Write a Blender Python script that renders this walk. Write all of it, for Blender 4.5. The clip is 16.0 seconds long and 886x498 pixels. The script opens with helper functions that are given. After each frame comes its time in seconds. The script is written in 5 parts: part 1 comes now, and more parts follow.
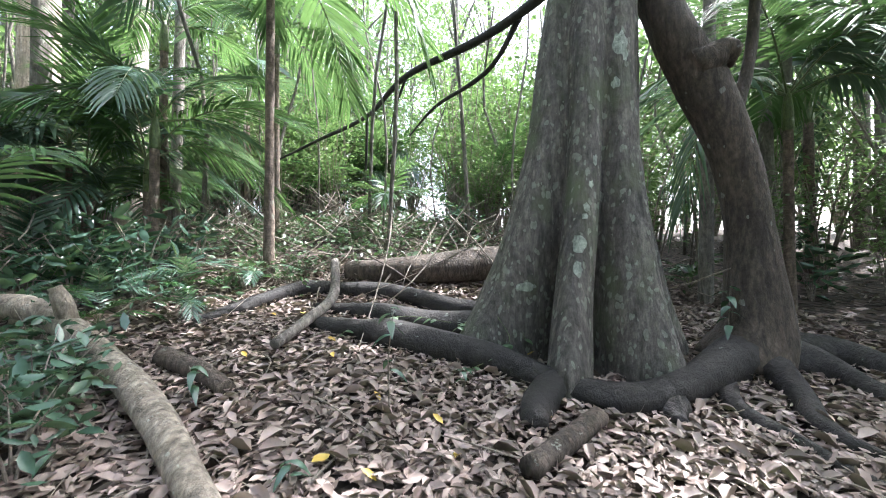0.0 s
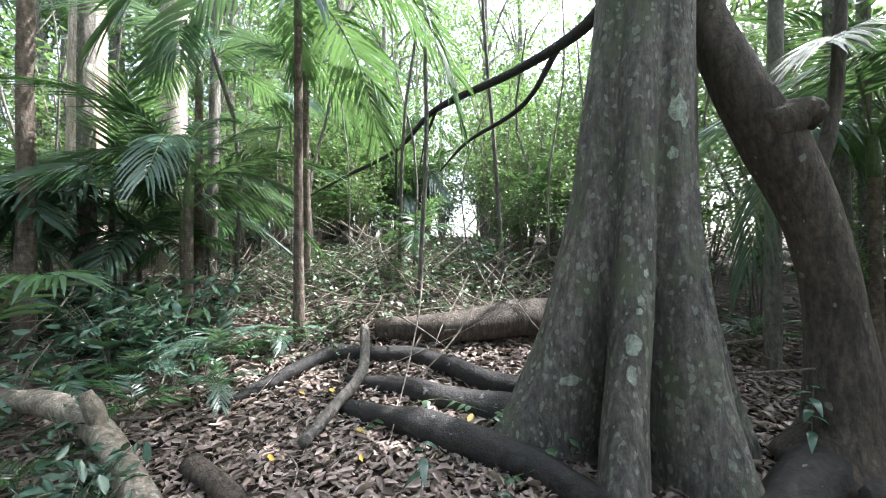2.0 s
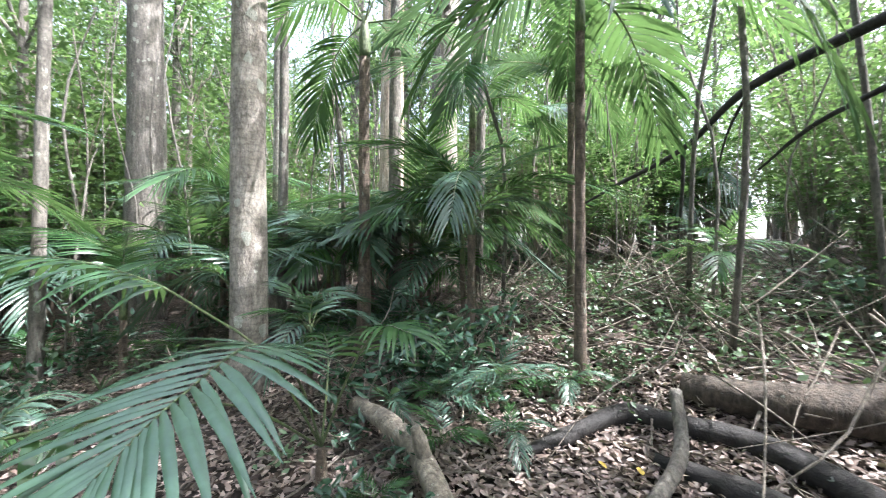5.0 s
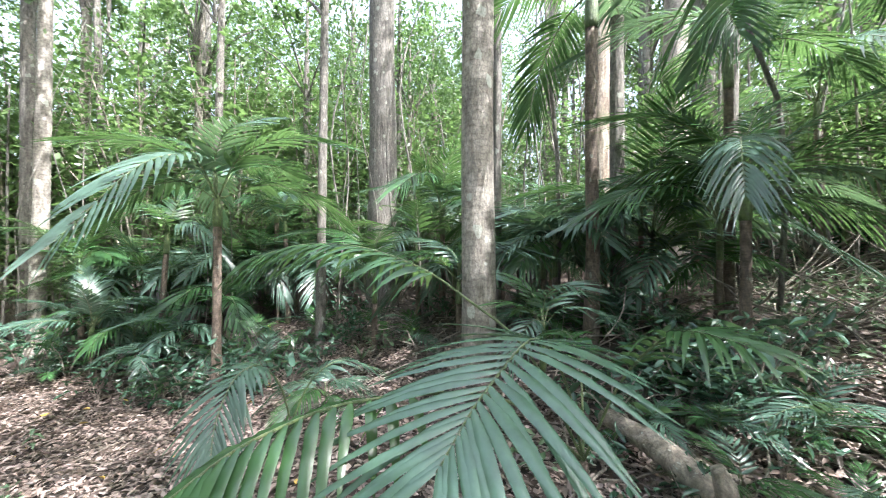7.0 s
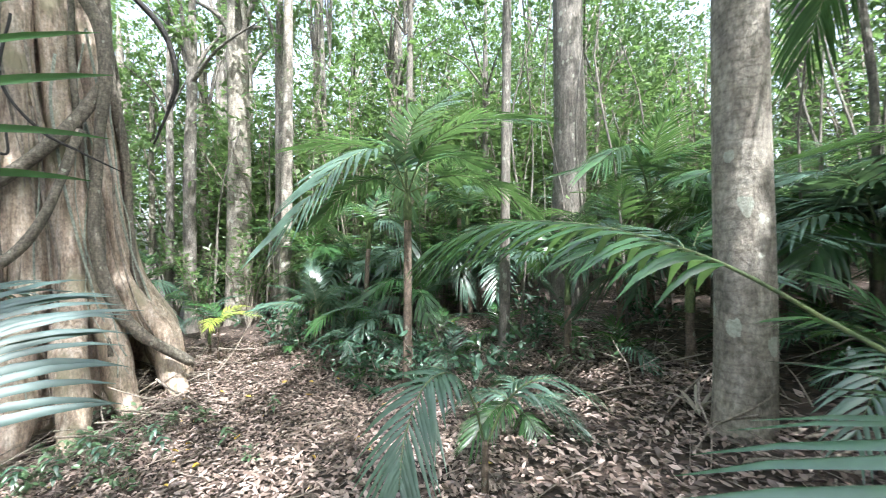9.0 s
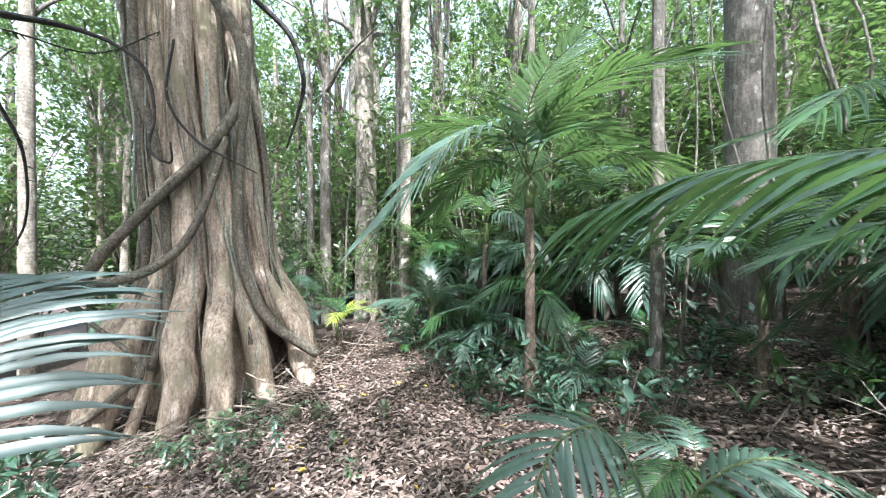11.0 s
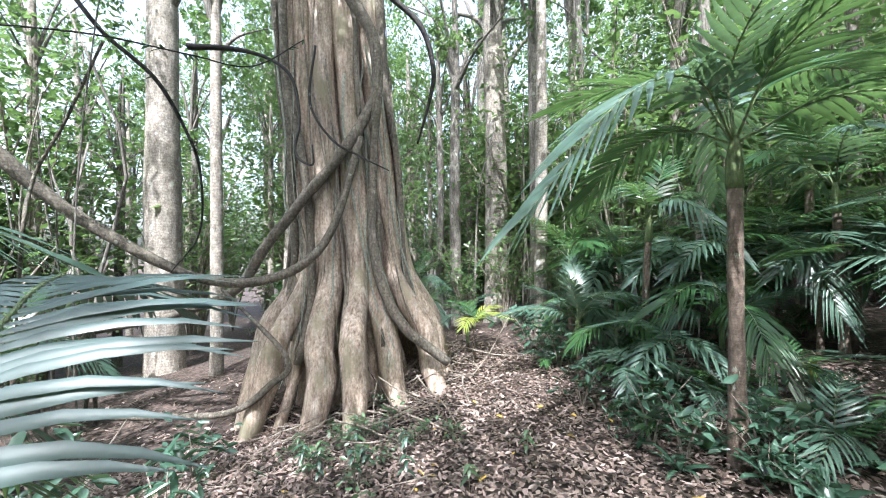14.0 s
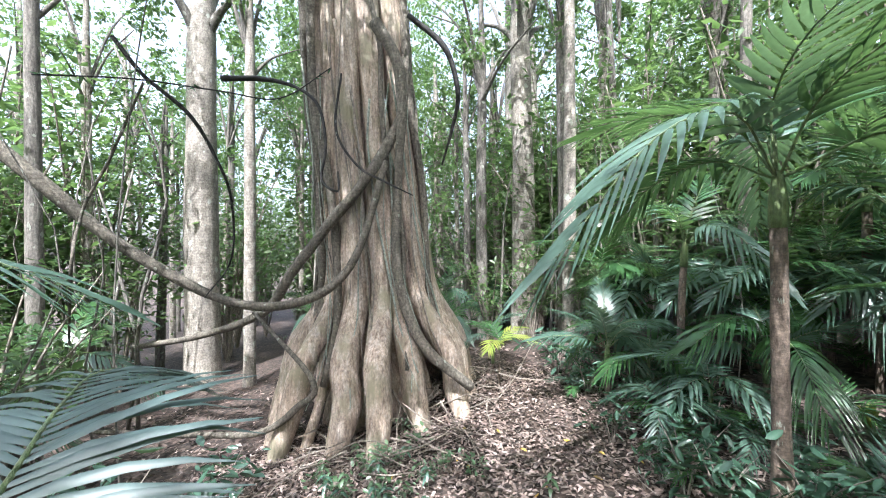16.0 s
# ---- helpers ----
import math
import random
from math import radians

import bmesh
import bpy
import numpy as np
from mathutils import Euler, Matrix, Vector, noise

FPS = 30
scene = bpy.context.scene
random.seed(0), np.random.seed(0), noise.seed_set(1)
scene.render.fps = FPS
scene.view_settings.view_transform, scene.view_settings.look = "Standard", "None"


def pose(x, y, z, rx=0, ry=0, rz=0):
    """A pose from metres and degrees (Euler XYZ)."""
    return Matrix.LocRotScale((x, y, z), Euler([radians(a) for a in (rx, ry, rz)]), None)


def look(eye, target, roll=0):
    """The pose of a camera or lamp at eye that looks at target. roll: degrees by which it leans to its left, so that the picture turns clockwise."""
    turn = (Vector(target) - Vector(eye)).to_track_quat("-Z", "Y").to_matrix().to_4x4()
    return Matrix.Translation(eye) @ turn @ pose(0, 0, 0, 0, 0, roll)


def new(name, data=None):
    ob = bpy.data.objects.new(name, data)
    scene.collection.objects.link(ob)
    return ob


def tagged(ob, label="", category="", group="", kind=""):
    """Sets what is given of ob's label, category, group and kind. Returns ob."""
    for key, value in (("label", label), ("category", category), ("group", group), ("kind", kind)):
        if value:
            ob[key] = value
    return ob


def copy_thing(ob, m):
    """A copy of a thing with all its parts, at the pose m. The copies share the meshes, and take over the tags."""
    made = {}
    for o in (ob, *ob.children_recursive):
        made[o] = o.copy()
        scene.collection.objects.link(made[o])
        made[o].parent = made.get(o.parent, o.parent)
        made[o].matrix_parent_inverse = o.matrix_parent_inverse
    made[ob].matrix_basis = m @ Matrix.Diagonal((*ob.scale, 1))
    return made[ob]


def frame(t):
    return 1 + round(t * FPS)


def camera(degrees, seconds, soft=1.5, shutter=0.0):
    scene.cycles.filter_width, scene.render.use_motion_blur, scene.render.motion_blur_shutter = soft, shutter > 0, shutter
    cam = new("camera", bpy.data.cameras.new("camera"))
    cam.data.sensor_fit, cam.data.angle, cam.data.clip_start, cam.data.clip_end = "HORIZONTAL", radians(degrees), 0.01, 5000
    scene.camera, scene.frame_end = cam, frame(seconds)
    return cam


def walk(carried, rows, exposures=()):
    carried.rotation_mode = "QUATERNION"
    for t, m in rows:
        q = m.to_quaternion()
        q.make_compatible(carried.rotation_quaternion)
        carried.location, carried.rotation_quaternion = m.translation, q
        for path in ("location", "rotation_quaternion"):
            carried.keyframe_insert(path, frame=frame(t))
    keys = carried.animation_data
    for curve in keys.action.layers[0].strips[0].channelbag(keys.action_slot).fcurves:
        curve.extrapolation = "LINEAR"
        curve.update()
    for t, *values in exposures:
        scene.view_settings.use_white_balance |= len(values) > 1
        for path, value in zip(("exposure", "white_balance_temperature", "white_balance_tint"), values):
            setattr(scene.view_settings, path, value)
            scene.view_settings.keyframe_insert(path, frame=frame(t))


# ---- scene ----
cam = camera(99.0, 16.0, soft=1.0, shutter=0.25)
METRES, EYE, TILT, LEAN, TURN = 6.0, 0.9, 0.8, 0.0, 0.0
ROWS = [
    (0.0, 0.0, 0.0, 0.0, 0.0, 0.0, -0.0),
    (0.5, 0.0019, 0.0181, 0.0318, 0.23, -0.03, 0.24),
    (1.0, -0.0004, 0.032, 0.066, 0.72, -0.11, 0.29),
    (1.5, -0.0027, 0.0393, 0.1009, 2.06, -0.08, 0.37),
    (2.0, -0.0059, 0.0426, 0.1262, 4.59, -0.13, 0.44),
    (2.5, -0.0117, 0.0492, 0.148, 8.4, -0.04, 0.46),
    (3.0, -0.0244, 0.0563, 0.1626, 13.65, -0.24, 0.39),
    (5.5, -0.1569, 0.0994, 0.1914, 46.01, 0.1, 0.3),
    (6.0, -0.1779, 0.0907, 0.1843, 53.69, 0.06, 0.32),
    (6.5, -0.2134, 0.0755, 0.1816, 60.24, 0.16, 0.41),
    (7.0, -0.2411, 0.0578, 0.1771, 65.91, 0.06, 0.49),
    (7.5, -0.2637, 0.0462, 0.1702, 71.45, -0.15, 0.48),
    (8.0, -0.3078, 0.0395, 0.1647, 77.55, -0.06, 0.64),
    (8.5, -0.3627, 0.0396, 0.1672, 84.79, 0.16, 0.77),
    (9.0, -0.4076, 0.0431, 0.1593, 91.65, 0.12, 0.79),
    (11.5, -0.6009, 0.0136, 0.1432, 114.03, 0.22, 1.12),
    (12.0, -0.6274, -0.0052, 0.1387, 118.13, 0.28, 1.06),
    (12.5, -0.6544, -0.0329, 0.1404, 121.43, 0.54, 1.14),
    (13.0, -0.6743, -0.0541, 0.1443, 124.26, 0.69, 1.13),
    (13.5, -0.6866, -0.0696, 0.1385, 126.65, 0.55, 1.12),
    (14.0, -0.6949, -0.0797, 0.1444, 128.93, 0.68, 1.15),
    (14.5, -0.7012, -0.0843, 0.1588, 130.76, 0.65, 1.12),
    (15.0, -0.7069, -0.0848, 0.179, 131.8, 0.96, 1.04),
    (15.5, -0.7095, -0.0798, 0.1997, 132.58, 0.88, 1.05),
    (16.0, -0.7114, -0.0725, 0.2153, 133.26, 0.97, 1.03),
]
walk(cam, [(t, pose(0, 0, EYE, TILT, LEAN, TURN) @ pose(METRES * x, METRES * y, METRES * z, 90 + pitch, roll, yaw)) for t, x, y, z, yaw, pitch, roll in ROWS],
     exposures=[(0.0, 3.03, 6000, 14), (3.0, 2.78, 6000, 12), (5.5, 2.8, 6050, 13), (9.0, 2.58, 6050, 8), (12.5, 2.38, 5850, 11), (16.0, 2.3, 5850, 11)])

# ---- light ----
SUN_EL, SUN_AZ = radians(55), radians(60)
world = bpy.data.worlds.new("forest_sky")
scene.world = world
world.use_nodes = True
wn = world.node_tree.nodes
sky = wn.new("ShaderNodeTexSky")
sky.sky_type = "NISHITA"
sky.sun_disc = False
sky.sun_elevation = SUN_EL
sky.sun_rotation = SUN_AZ
sky.dust_density = 5.0
haze = wn.new("ShaderNodeHueSaturation")
haze.inputs["Saturation"].default_value = 0.6
world.node_tree.links.new(sky.outputs["Color"], haze.inputs["Color"])
world.node_tree.links.new(haze.outputs["Color"], wn["Background"].inputs["Color"])
wn["Background"].inputs["Strength"].default_value = 0.15
sun_data = bpy.data.lights.new("sun", "SUN")
sun_data.energy, sun_data.angle, sun_data.color = 2.7, radians(0.6), (1.0, 0.97, 0.92)
SUN_DIR = Vector((math.sin(SUN_AZ) * math.cos(SUN_EL), math.cos(SUN_AZ) * math.cos(SUN_EL), math.sin(SUN_EL)))
sun = new("sun", sun_data)
sun.matrix_world = look(SUN_DIR * 60, (0, 0, 0))
SUN_SPOT = Vector((-10.3, -4.6, -0.9))

# ---- the lie of the land ----
SLOPE = [-0.012, 0.148, -0.105]
SPREAD = 2.6
MOUNDS = [
    (0.0, 0.0, 0.018),
    (1.4, 3.2, -0.152),
    (2.7, 3.3, -0.224),
    (-2.3, 5.0, -0.024),
    (-0.9, 5.6, 0.177),
    (-2.4, 2.8, -0.258),
    (-5.4, 4.4, 0.055),
    (-6.0, 2.8, -0.06),
    (-4.2, -0.4, 0.176),
    (-8.3, -1.2, -0.283),
    (-7.1, -3.4, 0.051),
    (-10.6, -5.5, 0.08),
    (-7.9, -7.9, -0.119),
    (-9.3, -0.6, -0.247),
    (-1.5, 11.0, 0.485),
    (4.5, 6.5, -0.188),
    (-12.5, 3.3, -0.124),
    (-15.3, -5.6, 0.267),
    (-4.0, -9.0, -0.218),
    (0.0, -4.0, 0.243),
    (6.0, 1.0, 0.036),
    (-7.0, 11.0, 0.004),
    (-12.0, -12.0, 0.204),
    (-1.5, 2.0, -0.004),
    (0.8, 2.2, -0.143),
    (-7.2, -6.5, -0.278),
    (-5.0, -1.8, -0.032),
    (-10.5, -3.5, -0.038),
]


def land(x, y):
    z = SLOPE[0] * 25 * math.tanh(x / 25) + SLOPE[1] * 25 * math.tanh(y / 25) + SLOPE[2]
    for a, b, w in MOUNDS:
        z += w * math.exp(-((x - a) ** 2 + (y - b) ** 2) / (2 * SPREAD * SPREAD))
    return z


def lands(x, y):
    z = SLOPE[0] * 25 * np.tanh(x / 25) + SLOPE[1] * 25 * np.tanh(y / 25) + SLOPE[2]
    for a, b, w in MOUNDS:
        z = z + w * np.exp(-((x - a) ** 2 + (y - b) ** 2) / (2 * SPREAD * SPREAD))
    return z


# ---- materials ----
def material(name):
    m = bpy.data.materials.new(name)
    m.use_nodes = True
    n, l = m.node_tree.nodes, m.node_tree.links
    return m, n, l, n["Principled BSDF"], n["Material Output"]


def ramp(n, stops):
    r = n.new("ShaderNodeValToRGB")
    e = r.color_ramp.elements
    while len(e) < len(stops):
        e.new(0.5)
    for k, (p, c) in zip(e, stops):
        k.position, k.color = p, (*c, 1)
    return r


def mixed(n, l, fac, a, b, mode="MIX"):
    x = n.new("ShaderNodeMix")
    x.data_type, x.blend_type = "RGBA", mode
    for sock, v in ((x.inputs[0], fac), (x.inputs[6], a), (x.inputs[7], b)):
        if isinstance(v, (int, float)):
            sock.default_value = v
        elif isinstance(v, tuple):
            sock.default_value = (*v, 1)
        else:
            l.new(v, sock)
    return x.outputs[2]


def noise_tex(n, l, scale, detail=5.0, coords=None, rough=0.6, distort=0.0):
    t = n.new("ShaderNodeTexNoise")
    t.inputs["Scale"].default_value, t.inputs["Detail"].default_value = scale, detail
    t.inputs["Roughness"].default_value, t.inputs["Distortion"].default_value = rough, distort
    if coords is not None:
        l.new(coords, t.inputs["Vector"])
    return t.outputs["Fac"]


def squeezed(n, l, size):
    tc, mp = n.new("ShaderNodeTexCoord"), n.new("ShaderNodeMapping")
    mp.inputs["Scale"].default_value = size
    l.new(tc.outputs["Object"], mp.inputs["Vector"])
    return mp.outputs["Vector"]


def bumped(n, l, height, strength, distance, shader):
    b = n.new("ShaderNodeBump")
    b.inputs["Strength"].default_value, b.inputs["Distance"].default_value = strength, distance
    l.new(height, b.inputs["Height"])
    l.new(b.outputs["Normal"], shader.inputs["Normal"])


def bark(name, dark, mid, pale, lichen=None, amount=0.0, streak=(6, 6, 1.2), bands=0.0, rough=0.85, spot=7.0, moss=None):
    """Bark: streaks up the stem, blotches, rings, and lichen in patches."""
    m, n, l, p, out = material(name)
    grain = noise_tex(n, l, 3.0, 8.0, squeezed(n, l, streak), 0.65, 0.4)
    blotch = noise_tex(n, l, 1.6, 4.0, squeezed(n, l, (1, 1, 0.7)))
    colour = ramp(n, [(0.28, dark), (0.5, mid), (0.75, pale)])
    l.new(grain, colour.inputs["Fac"])
    shade = ramp(n, [(0.3, (0.55, 0.55, 0.55)), (0.7, (1.15, 1.12, 1.08))])
    l.new(blotch, shade.inputs["Fac"])
    col = mixed(n, l, 0.85, colour.outputs["Color"], shade.outputs["Color"], "MULTIPLY")
    fine = ramp(n, [(0.36, (0.5, 0.5, 0.5)), (0.5, (0.95, 0.95, 0.95)), (0.64, (1.4, 1.38, 1.34))])
    l.new(noise_tex(n, l, 26.0, 4.0, squeezed(n, l, (1, 1, 0.6)), 0.7), fine.inputs["Fac"])
    col = mixed(n, l, 0.75, col, fine.outputs["Color"], "MULTIPLY")
    height = grain
    if bands:
        ring = n.new("ShaderNodeTexWave")
        ring.bands_direction = "Z"
        ring.inputs["Scale"].default_value, ring.inputs["Distortion"].default_value = bands, 6.0
        ring.inputs["Detail"].default_value, ring.inputs["Detail Scale"].default_value = 3.0, 1.5
        l.new(squeezed(n, l, (1, 1, 1)), ring.inputs["Vector"])
        lines = ramp(n, [(0.0, (0.62, 0.6, 0.58)), (0.25, (1, 1, 1))])
        l.new(ring.outputs["Fac"], lines.inputs["Fac"])
        col = mixed(n, l, 0.5, col, lines.outputs["Color"], "MULTIPLY")
    if moss:
        where = ramp(n, [(0.52, (0, 0, 0)), (0.68, (1, 1, 1))])
        l.new(noise_tex(n, l, 2.3, 6.0, squeezed(n, l, (1, 1, 0.6))), where.inputs["Fac"])
        col = mixed(n, l, where.outputs["Color"], col, moss)
    if lichen:
        v = n.new("ShaderNodeTexVoronoi")
        v.inputs["Scale"].default_value = spot
        v.inputs["Randomness"].default_value = 1.0
        warp = n.new("ShaderNodeVectorMath")
        warp.operation = "ADD"
        wob = n.new("ShaderNodeTexNoise")
        wob.inputs["Scale"].default_value = spot * 2.2
        small = n.new("ShaderNodeVectorMath")
        small.operation = "SCALE"
        small.inputs["Scale"].default_value = 0.12
        l.new(wob.outputs["Color"], small.inputs[0])
        l.new(squeezed(n, l, (1, 1, 0.8)), warp.inputs[0])
        l.new(small.outputs[0], warp.inputs[1])
        l.new(warp.outputs[0], v.inputs["Vector"])
        size = n.new("ShaderNodeMath")
        size.operation = "MULTIPLY"
        tone = n.new("ShaderNodeSeparateColor")
        l.new(v.outputs["Color"], tone.inputs[0])
        l.new(tone.outputs[0], size.inputs[0])
        size.inputs[1].default_value = amount
        less = n.new("ShaderNodeMath")
        less.operation = "LESS_THAN"
        l.new(v.outputs["Distance"], less.inputs[0])
        l.new(size.outputs[0], less.inputs[1])
        soft = n.new("ShaderNodeMath")
        soft.operation = "MULTIPLY"
        l.new(less.outputs[0], soft.inputs[0])
        l.new(noise_tex(n, l, 30.0, 3.0, squeezed(n, l, (1, 1, 1))), soft.inputs[1])
        col = mixed(n, l, soft.outputs[0], col, lichen)
    l.new(col, p.inputs["Base Color"])
    p.inputs["Roughness"].default_value = rough
    knobs = n.new("ShaderNodeMath")
    knobs.operation = "MULTIPLY_ADD"
    l.new(noise_tex(n, l, 38.0, 4.0, squeezed(n, l, (1, 1, 0.5)), 0.7), knobs.inputs[0])
    knobs.inputs[1].default_value = 0.45
    l.new(height, knobs.inputs[2])
    bumped(n, l, knobs.outputs[0], 0.9, 0.03, p)
    return m


def leafy(name, stops, gloss=0.38, thin=0.35, veins=False):
    """Leaf: its own green from leaf to leaf, glossy above, letting light through."""
    m, n, l, p, out = material(name)
    geo, info = n.new("ShaderNodeNewGeometry"), n.new("ShaderNodeObjectInfo")
    add = n.new("ShaderNodeMath")
    add.operation = "MULTIPLY_ADD"
    l.new(geo.outputs["Random Per Island"], add.inputs[0])
    add.inputs[1].default_value = 0.6
    half = n.new("ShaderNodeMath")
    half.operation = "MULTIPLY"
    half.inputs[1].default_value = 0.4
    l.new(info.outputs["Random"], half.inputs[0])
    l.new(half.outputs[0], add.inputs[2])
    c = ramp(n, stops)
    l.new(add.outputs[0], c.inputs["Fac"])
    mott = ramp(n, [(0.3, (0.72, 0.74, 0.7)), (0.7, (1.12, 1.1, 1.05))])
    l.new(noise_tex(n, l, 14.0, 3.0, squeezed(n, l, (1, 1, 1))), mott.inputs["Fac"])
    col = mixed(n, l, 0.7, c.outputs["Color"], mott.outputs["Color"], "MULTIPLY")
    l.new(col, p.inputs["Base Color"])
    p.inputs["Roughness"].default_value = gloss
    p.inputs["Specular IOR Level"].default_value = 0.9
    tr = n.new("ShaderNodeBsdfTranslucent")
    bright = mixed(n, l, 0.5, col, (0.2, 0.33, 0.09))
    l.new(bright, tr.inputs["Color"])
    mx = n.new("ShaderNodeMixShader")
    mx.inputs[0].default_value = thin
    l.new(p.outputs[0], mx.inputs[1])
    l.new(tr.outputs[0], mx.inputs[2])
    l.new(mx.outputs[0], out.inputs["Surface"])
    return m


BARK_GREY = bark("grey_lichen_bark", (0.04, 0.036, 0.033), (0.115, 0.106, 0.096), (0.235, 0.22, 0.2), (0.27, 0.295, 0.24), 0.45, rough=0.8, spot=15, moss=(0.095, 0.11, 0.065))
BARK_DARK = bark("dark_fig_bark", (0.026, 0.021, 0.017), (0.075, 0.06, 0.048), (0.14, 0.116, 0.093), (0.24, 0.26, 0.22), 0.18)
# Near-black bark for roots, the hanging branch and thin vines.
ROOT_DARK = bark("dark_root_bark", (0.009, 0.008, 0.0075), (0.02, 0.0175, 0.0165), (0.048, 0.043, 0.04), (0.3, 0.33, 0.3), 0.16, streak=(3, 3, 3), rough=0.7)
BARK_PALE = bark("pale_banded_bark", (0.15, 0.13, 0.11), (0.3, 0.275, 0.24), (0.46, 0.43, 0.39), (0.5, 0.53, 0.46), 0.3, bands=3.5, spot=4.0, streak=(3, 3, 1.5))
BARK_TAN = bark("tan_strangler_bark", (0.15, 0.105, 0.075), (0.45, 0.365, 0.295), (0.72, 0.65, 0.58), None, 0.0, streak=(4, 4, 0.5), moss=(0.26, 0.235, 0.16))
BARK_FOREST = bark("forest_trunk_bark", (0.07, 0.062, 0.055), (0.165, 0.152, 0.135), (0.28, 0.268, 0.245), (0.4, 0.43, 0.36), 0.3, spot=5.0)
PALM_STEM = bark("ringed_palm_stem", (0.06, 0.05, 0.04), (0.15, 0.115, 0.09), (0.27, 0.21, 0.17), (0.3, 0.34, 0.28), 0.2, streak=(5, 5, 3), bands=9.0)
WOOD_PALE = bark("weathered_dead_wood", (0.12, 0.1, 0.08), (0.28, 0.245, 0.2), (0.44, 0.4, 0.34), (0.45, 0.47, 0.4), 0.2, streak=(5, 5, 2), spot=12)
LICHEN = bark("pale_lichen", (0.2, 0.24, 0.2), (0.34, 0.38, 0.33), (0.46, 0.5, 0.45), None, 0, streak=(9, 9, 9))
TWIG = bark("dry_twig_bark", (0.13, 0.11, 0.09), (0.27, 0.235, 0.2), (0.45, 0.41, 0.36), None, 0, streak=(8, 8, 3))
LIANA = bark("liana_bark", (0.075, 0.065, 0.05), (0.155, 0.138, 0.112), (0.27, 0.25, 0.21), (0.4, 0.42, 0.35), 0.2, streak=(7, 7, 4), bands=5)
PALM_LEAF = leafy("palm_leaf_green", [(0.0, (0.03, 0.08, 0.035)), (0.5, (0.042, 0.108, 0.042)), (1.0, (0.07, 0.155, 0.052))], 0.25, 0.34)
# Pale bluish because the sky's reflection on fronds is put into the colour.
PALM_LEAF_BLUE = leafy("palm_leaf_bluish", [(0.0, (0.062, 0.115, 0.09)), (0.6, (0.088, 0.152, 0.12)), (1.0, (0.12, 0.19, 0.15))], 0.25, 0.28)
# Bluish sky sheen on the near frond, put into the leaf colour.
PALM_SKY_SHEEN = leafy("palm_leaf_sky_sheen", [(0.0, (0.04, 0.072, 0.07)), (0.6, (0.055, 0.095, 0.092)), (1.0, (0.075, 0.12, 0.118))], 0.52, 0.12)
PALM_NEAR = leafy("palm_leaf_mid_green", [(0.0, (0.05, 0.105, 0.07)), (0.6, (0.065, 0.13, 0.088)), (1.0, (0.085, 0.155, 0.105))], 0.24, 0.16)
PALM_DEAD = leafy("dead_palm_leaf", [(0.0, (0.26, 0.22, 0.18)), (1.0, (0.42, 0.38, 0.33))], 0.8, 0.25)
PALM_YELLOW = leafy("yellowing_palm_leaf", [(0.0, (0.2, 0.28, 0.05)), (1.0, (0.36, 0.38, 0.07))], 0.45, 0.35)
RACHIS = bark("palm_leaf_stalk", (0.06, 0.1, 0.035), (0.11, 0.16, 0.06), (0.2, 0.22, 0.1), None, 0, rough=0.45)
BROADLEAF = leafy("broad_leaf_green", [(0.0, (0.035, 0.08, 0.055)), (0.6, (0.06, 0.122, 0.086)), (1.0, (0.1, 0.17, 0.12))], 0.26, 0.2)
CANOPY = leafy("canopy_leaf_green", [(0.0, (0.046, 0.098, 0.036)), (0.5, (0.084, 0.152, 0.054)), (1.0, (0.15, 0.22, 0.078))], 0.36, 0.48)
IVY = leafy("ivy_leaf_green", [(0.0, (0.04, 0.09, 0.04)), (0.7, (0.08, 0.15, 0.07)), (1.0, (0.16, 0.23, 0.13))], 0.38, 0.2)
LITTER = leafy("dry_leaf", [(0.0, (0.05, 0.033, 0.028)), (0.15, (0.11, 0.076, 0.064)), (0.35, (0.24, 0.175, 0.152)), (0.5, (0.4, 0.315, 0.285)), (0.56, (0.13, 0.092, 0.078)), (0.72, (0.33, 0.25, 0.222)), (0.9, (0.56, 0.49, 0.465))], 0.55, 0.06)
YELLOW_FALL = leafy("yellow_fallen_leaf", [(0.0, (0.5, 0.3, 0.03)), (1.0, (0.6, 0.45, 0.08))], 0.5, 0.1)


def soil():
    m, n, l, p, out = material("humus_soil")
    v = n.new("ShaderNodeTexVoronoi")
    v.inputs["Scale"].default_value = 14.0
    l.new(squeezed(n, l, (1, 1, 1)), v.inputs["Vector"])
    tone = n.new("ShaderNodeSeparateColor")
    l.new(v.outputs["Color"], tone.inputs[0])
    c = ramp(n, [(0.0, (0.022, 0.016, 0.013)), (0.5, (0.06, 0.043, 0.035)), (1.0, (0.14, 0.1, 0.083))])
    l.new(tone.outputs[0], c.inputs["Fac"])
    s = ramp(n, [(0.35, (0.55, 0.55, 0.52)), (0.65, (1, 1, 1))])
    l.new(noise_tex(n, l, 0.9, 4.0, squeezed(n, l, (1, 1, 1))), s.inputs["Fac"])
    l.new(mixed(n, l, 1.0, c.outputs["Color"], s.outputs["Color"], "MULTIPLY"), p.inputs["Base Color"])
    p.inputs["Roughness"].default_value = 0.95
    bumped(n, l, v.outputs["Distance"], 0.7, 0.03, p)
    return m


SOIL = soil()

# ---- mesh helpers ----
def mesh_of(name, verts, faces, mat, smooth=True):
    me = bpy.data.meshes.new(name)
    me.from_pydata(verts, [], faces)
    me.materials.append(mat)
    if smooth:
        me.shade_smooth()
    return me


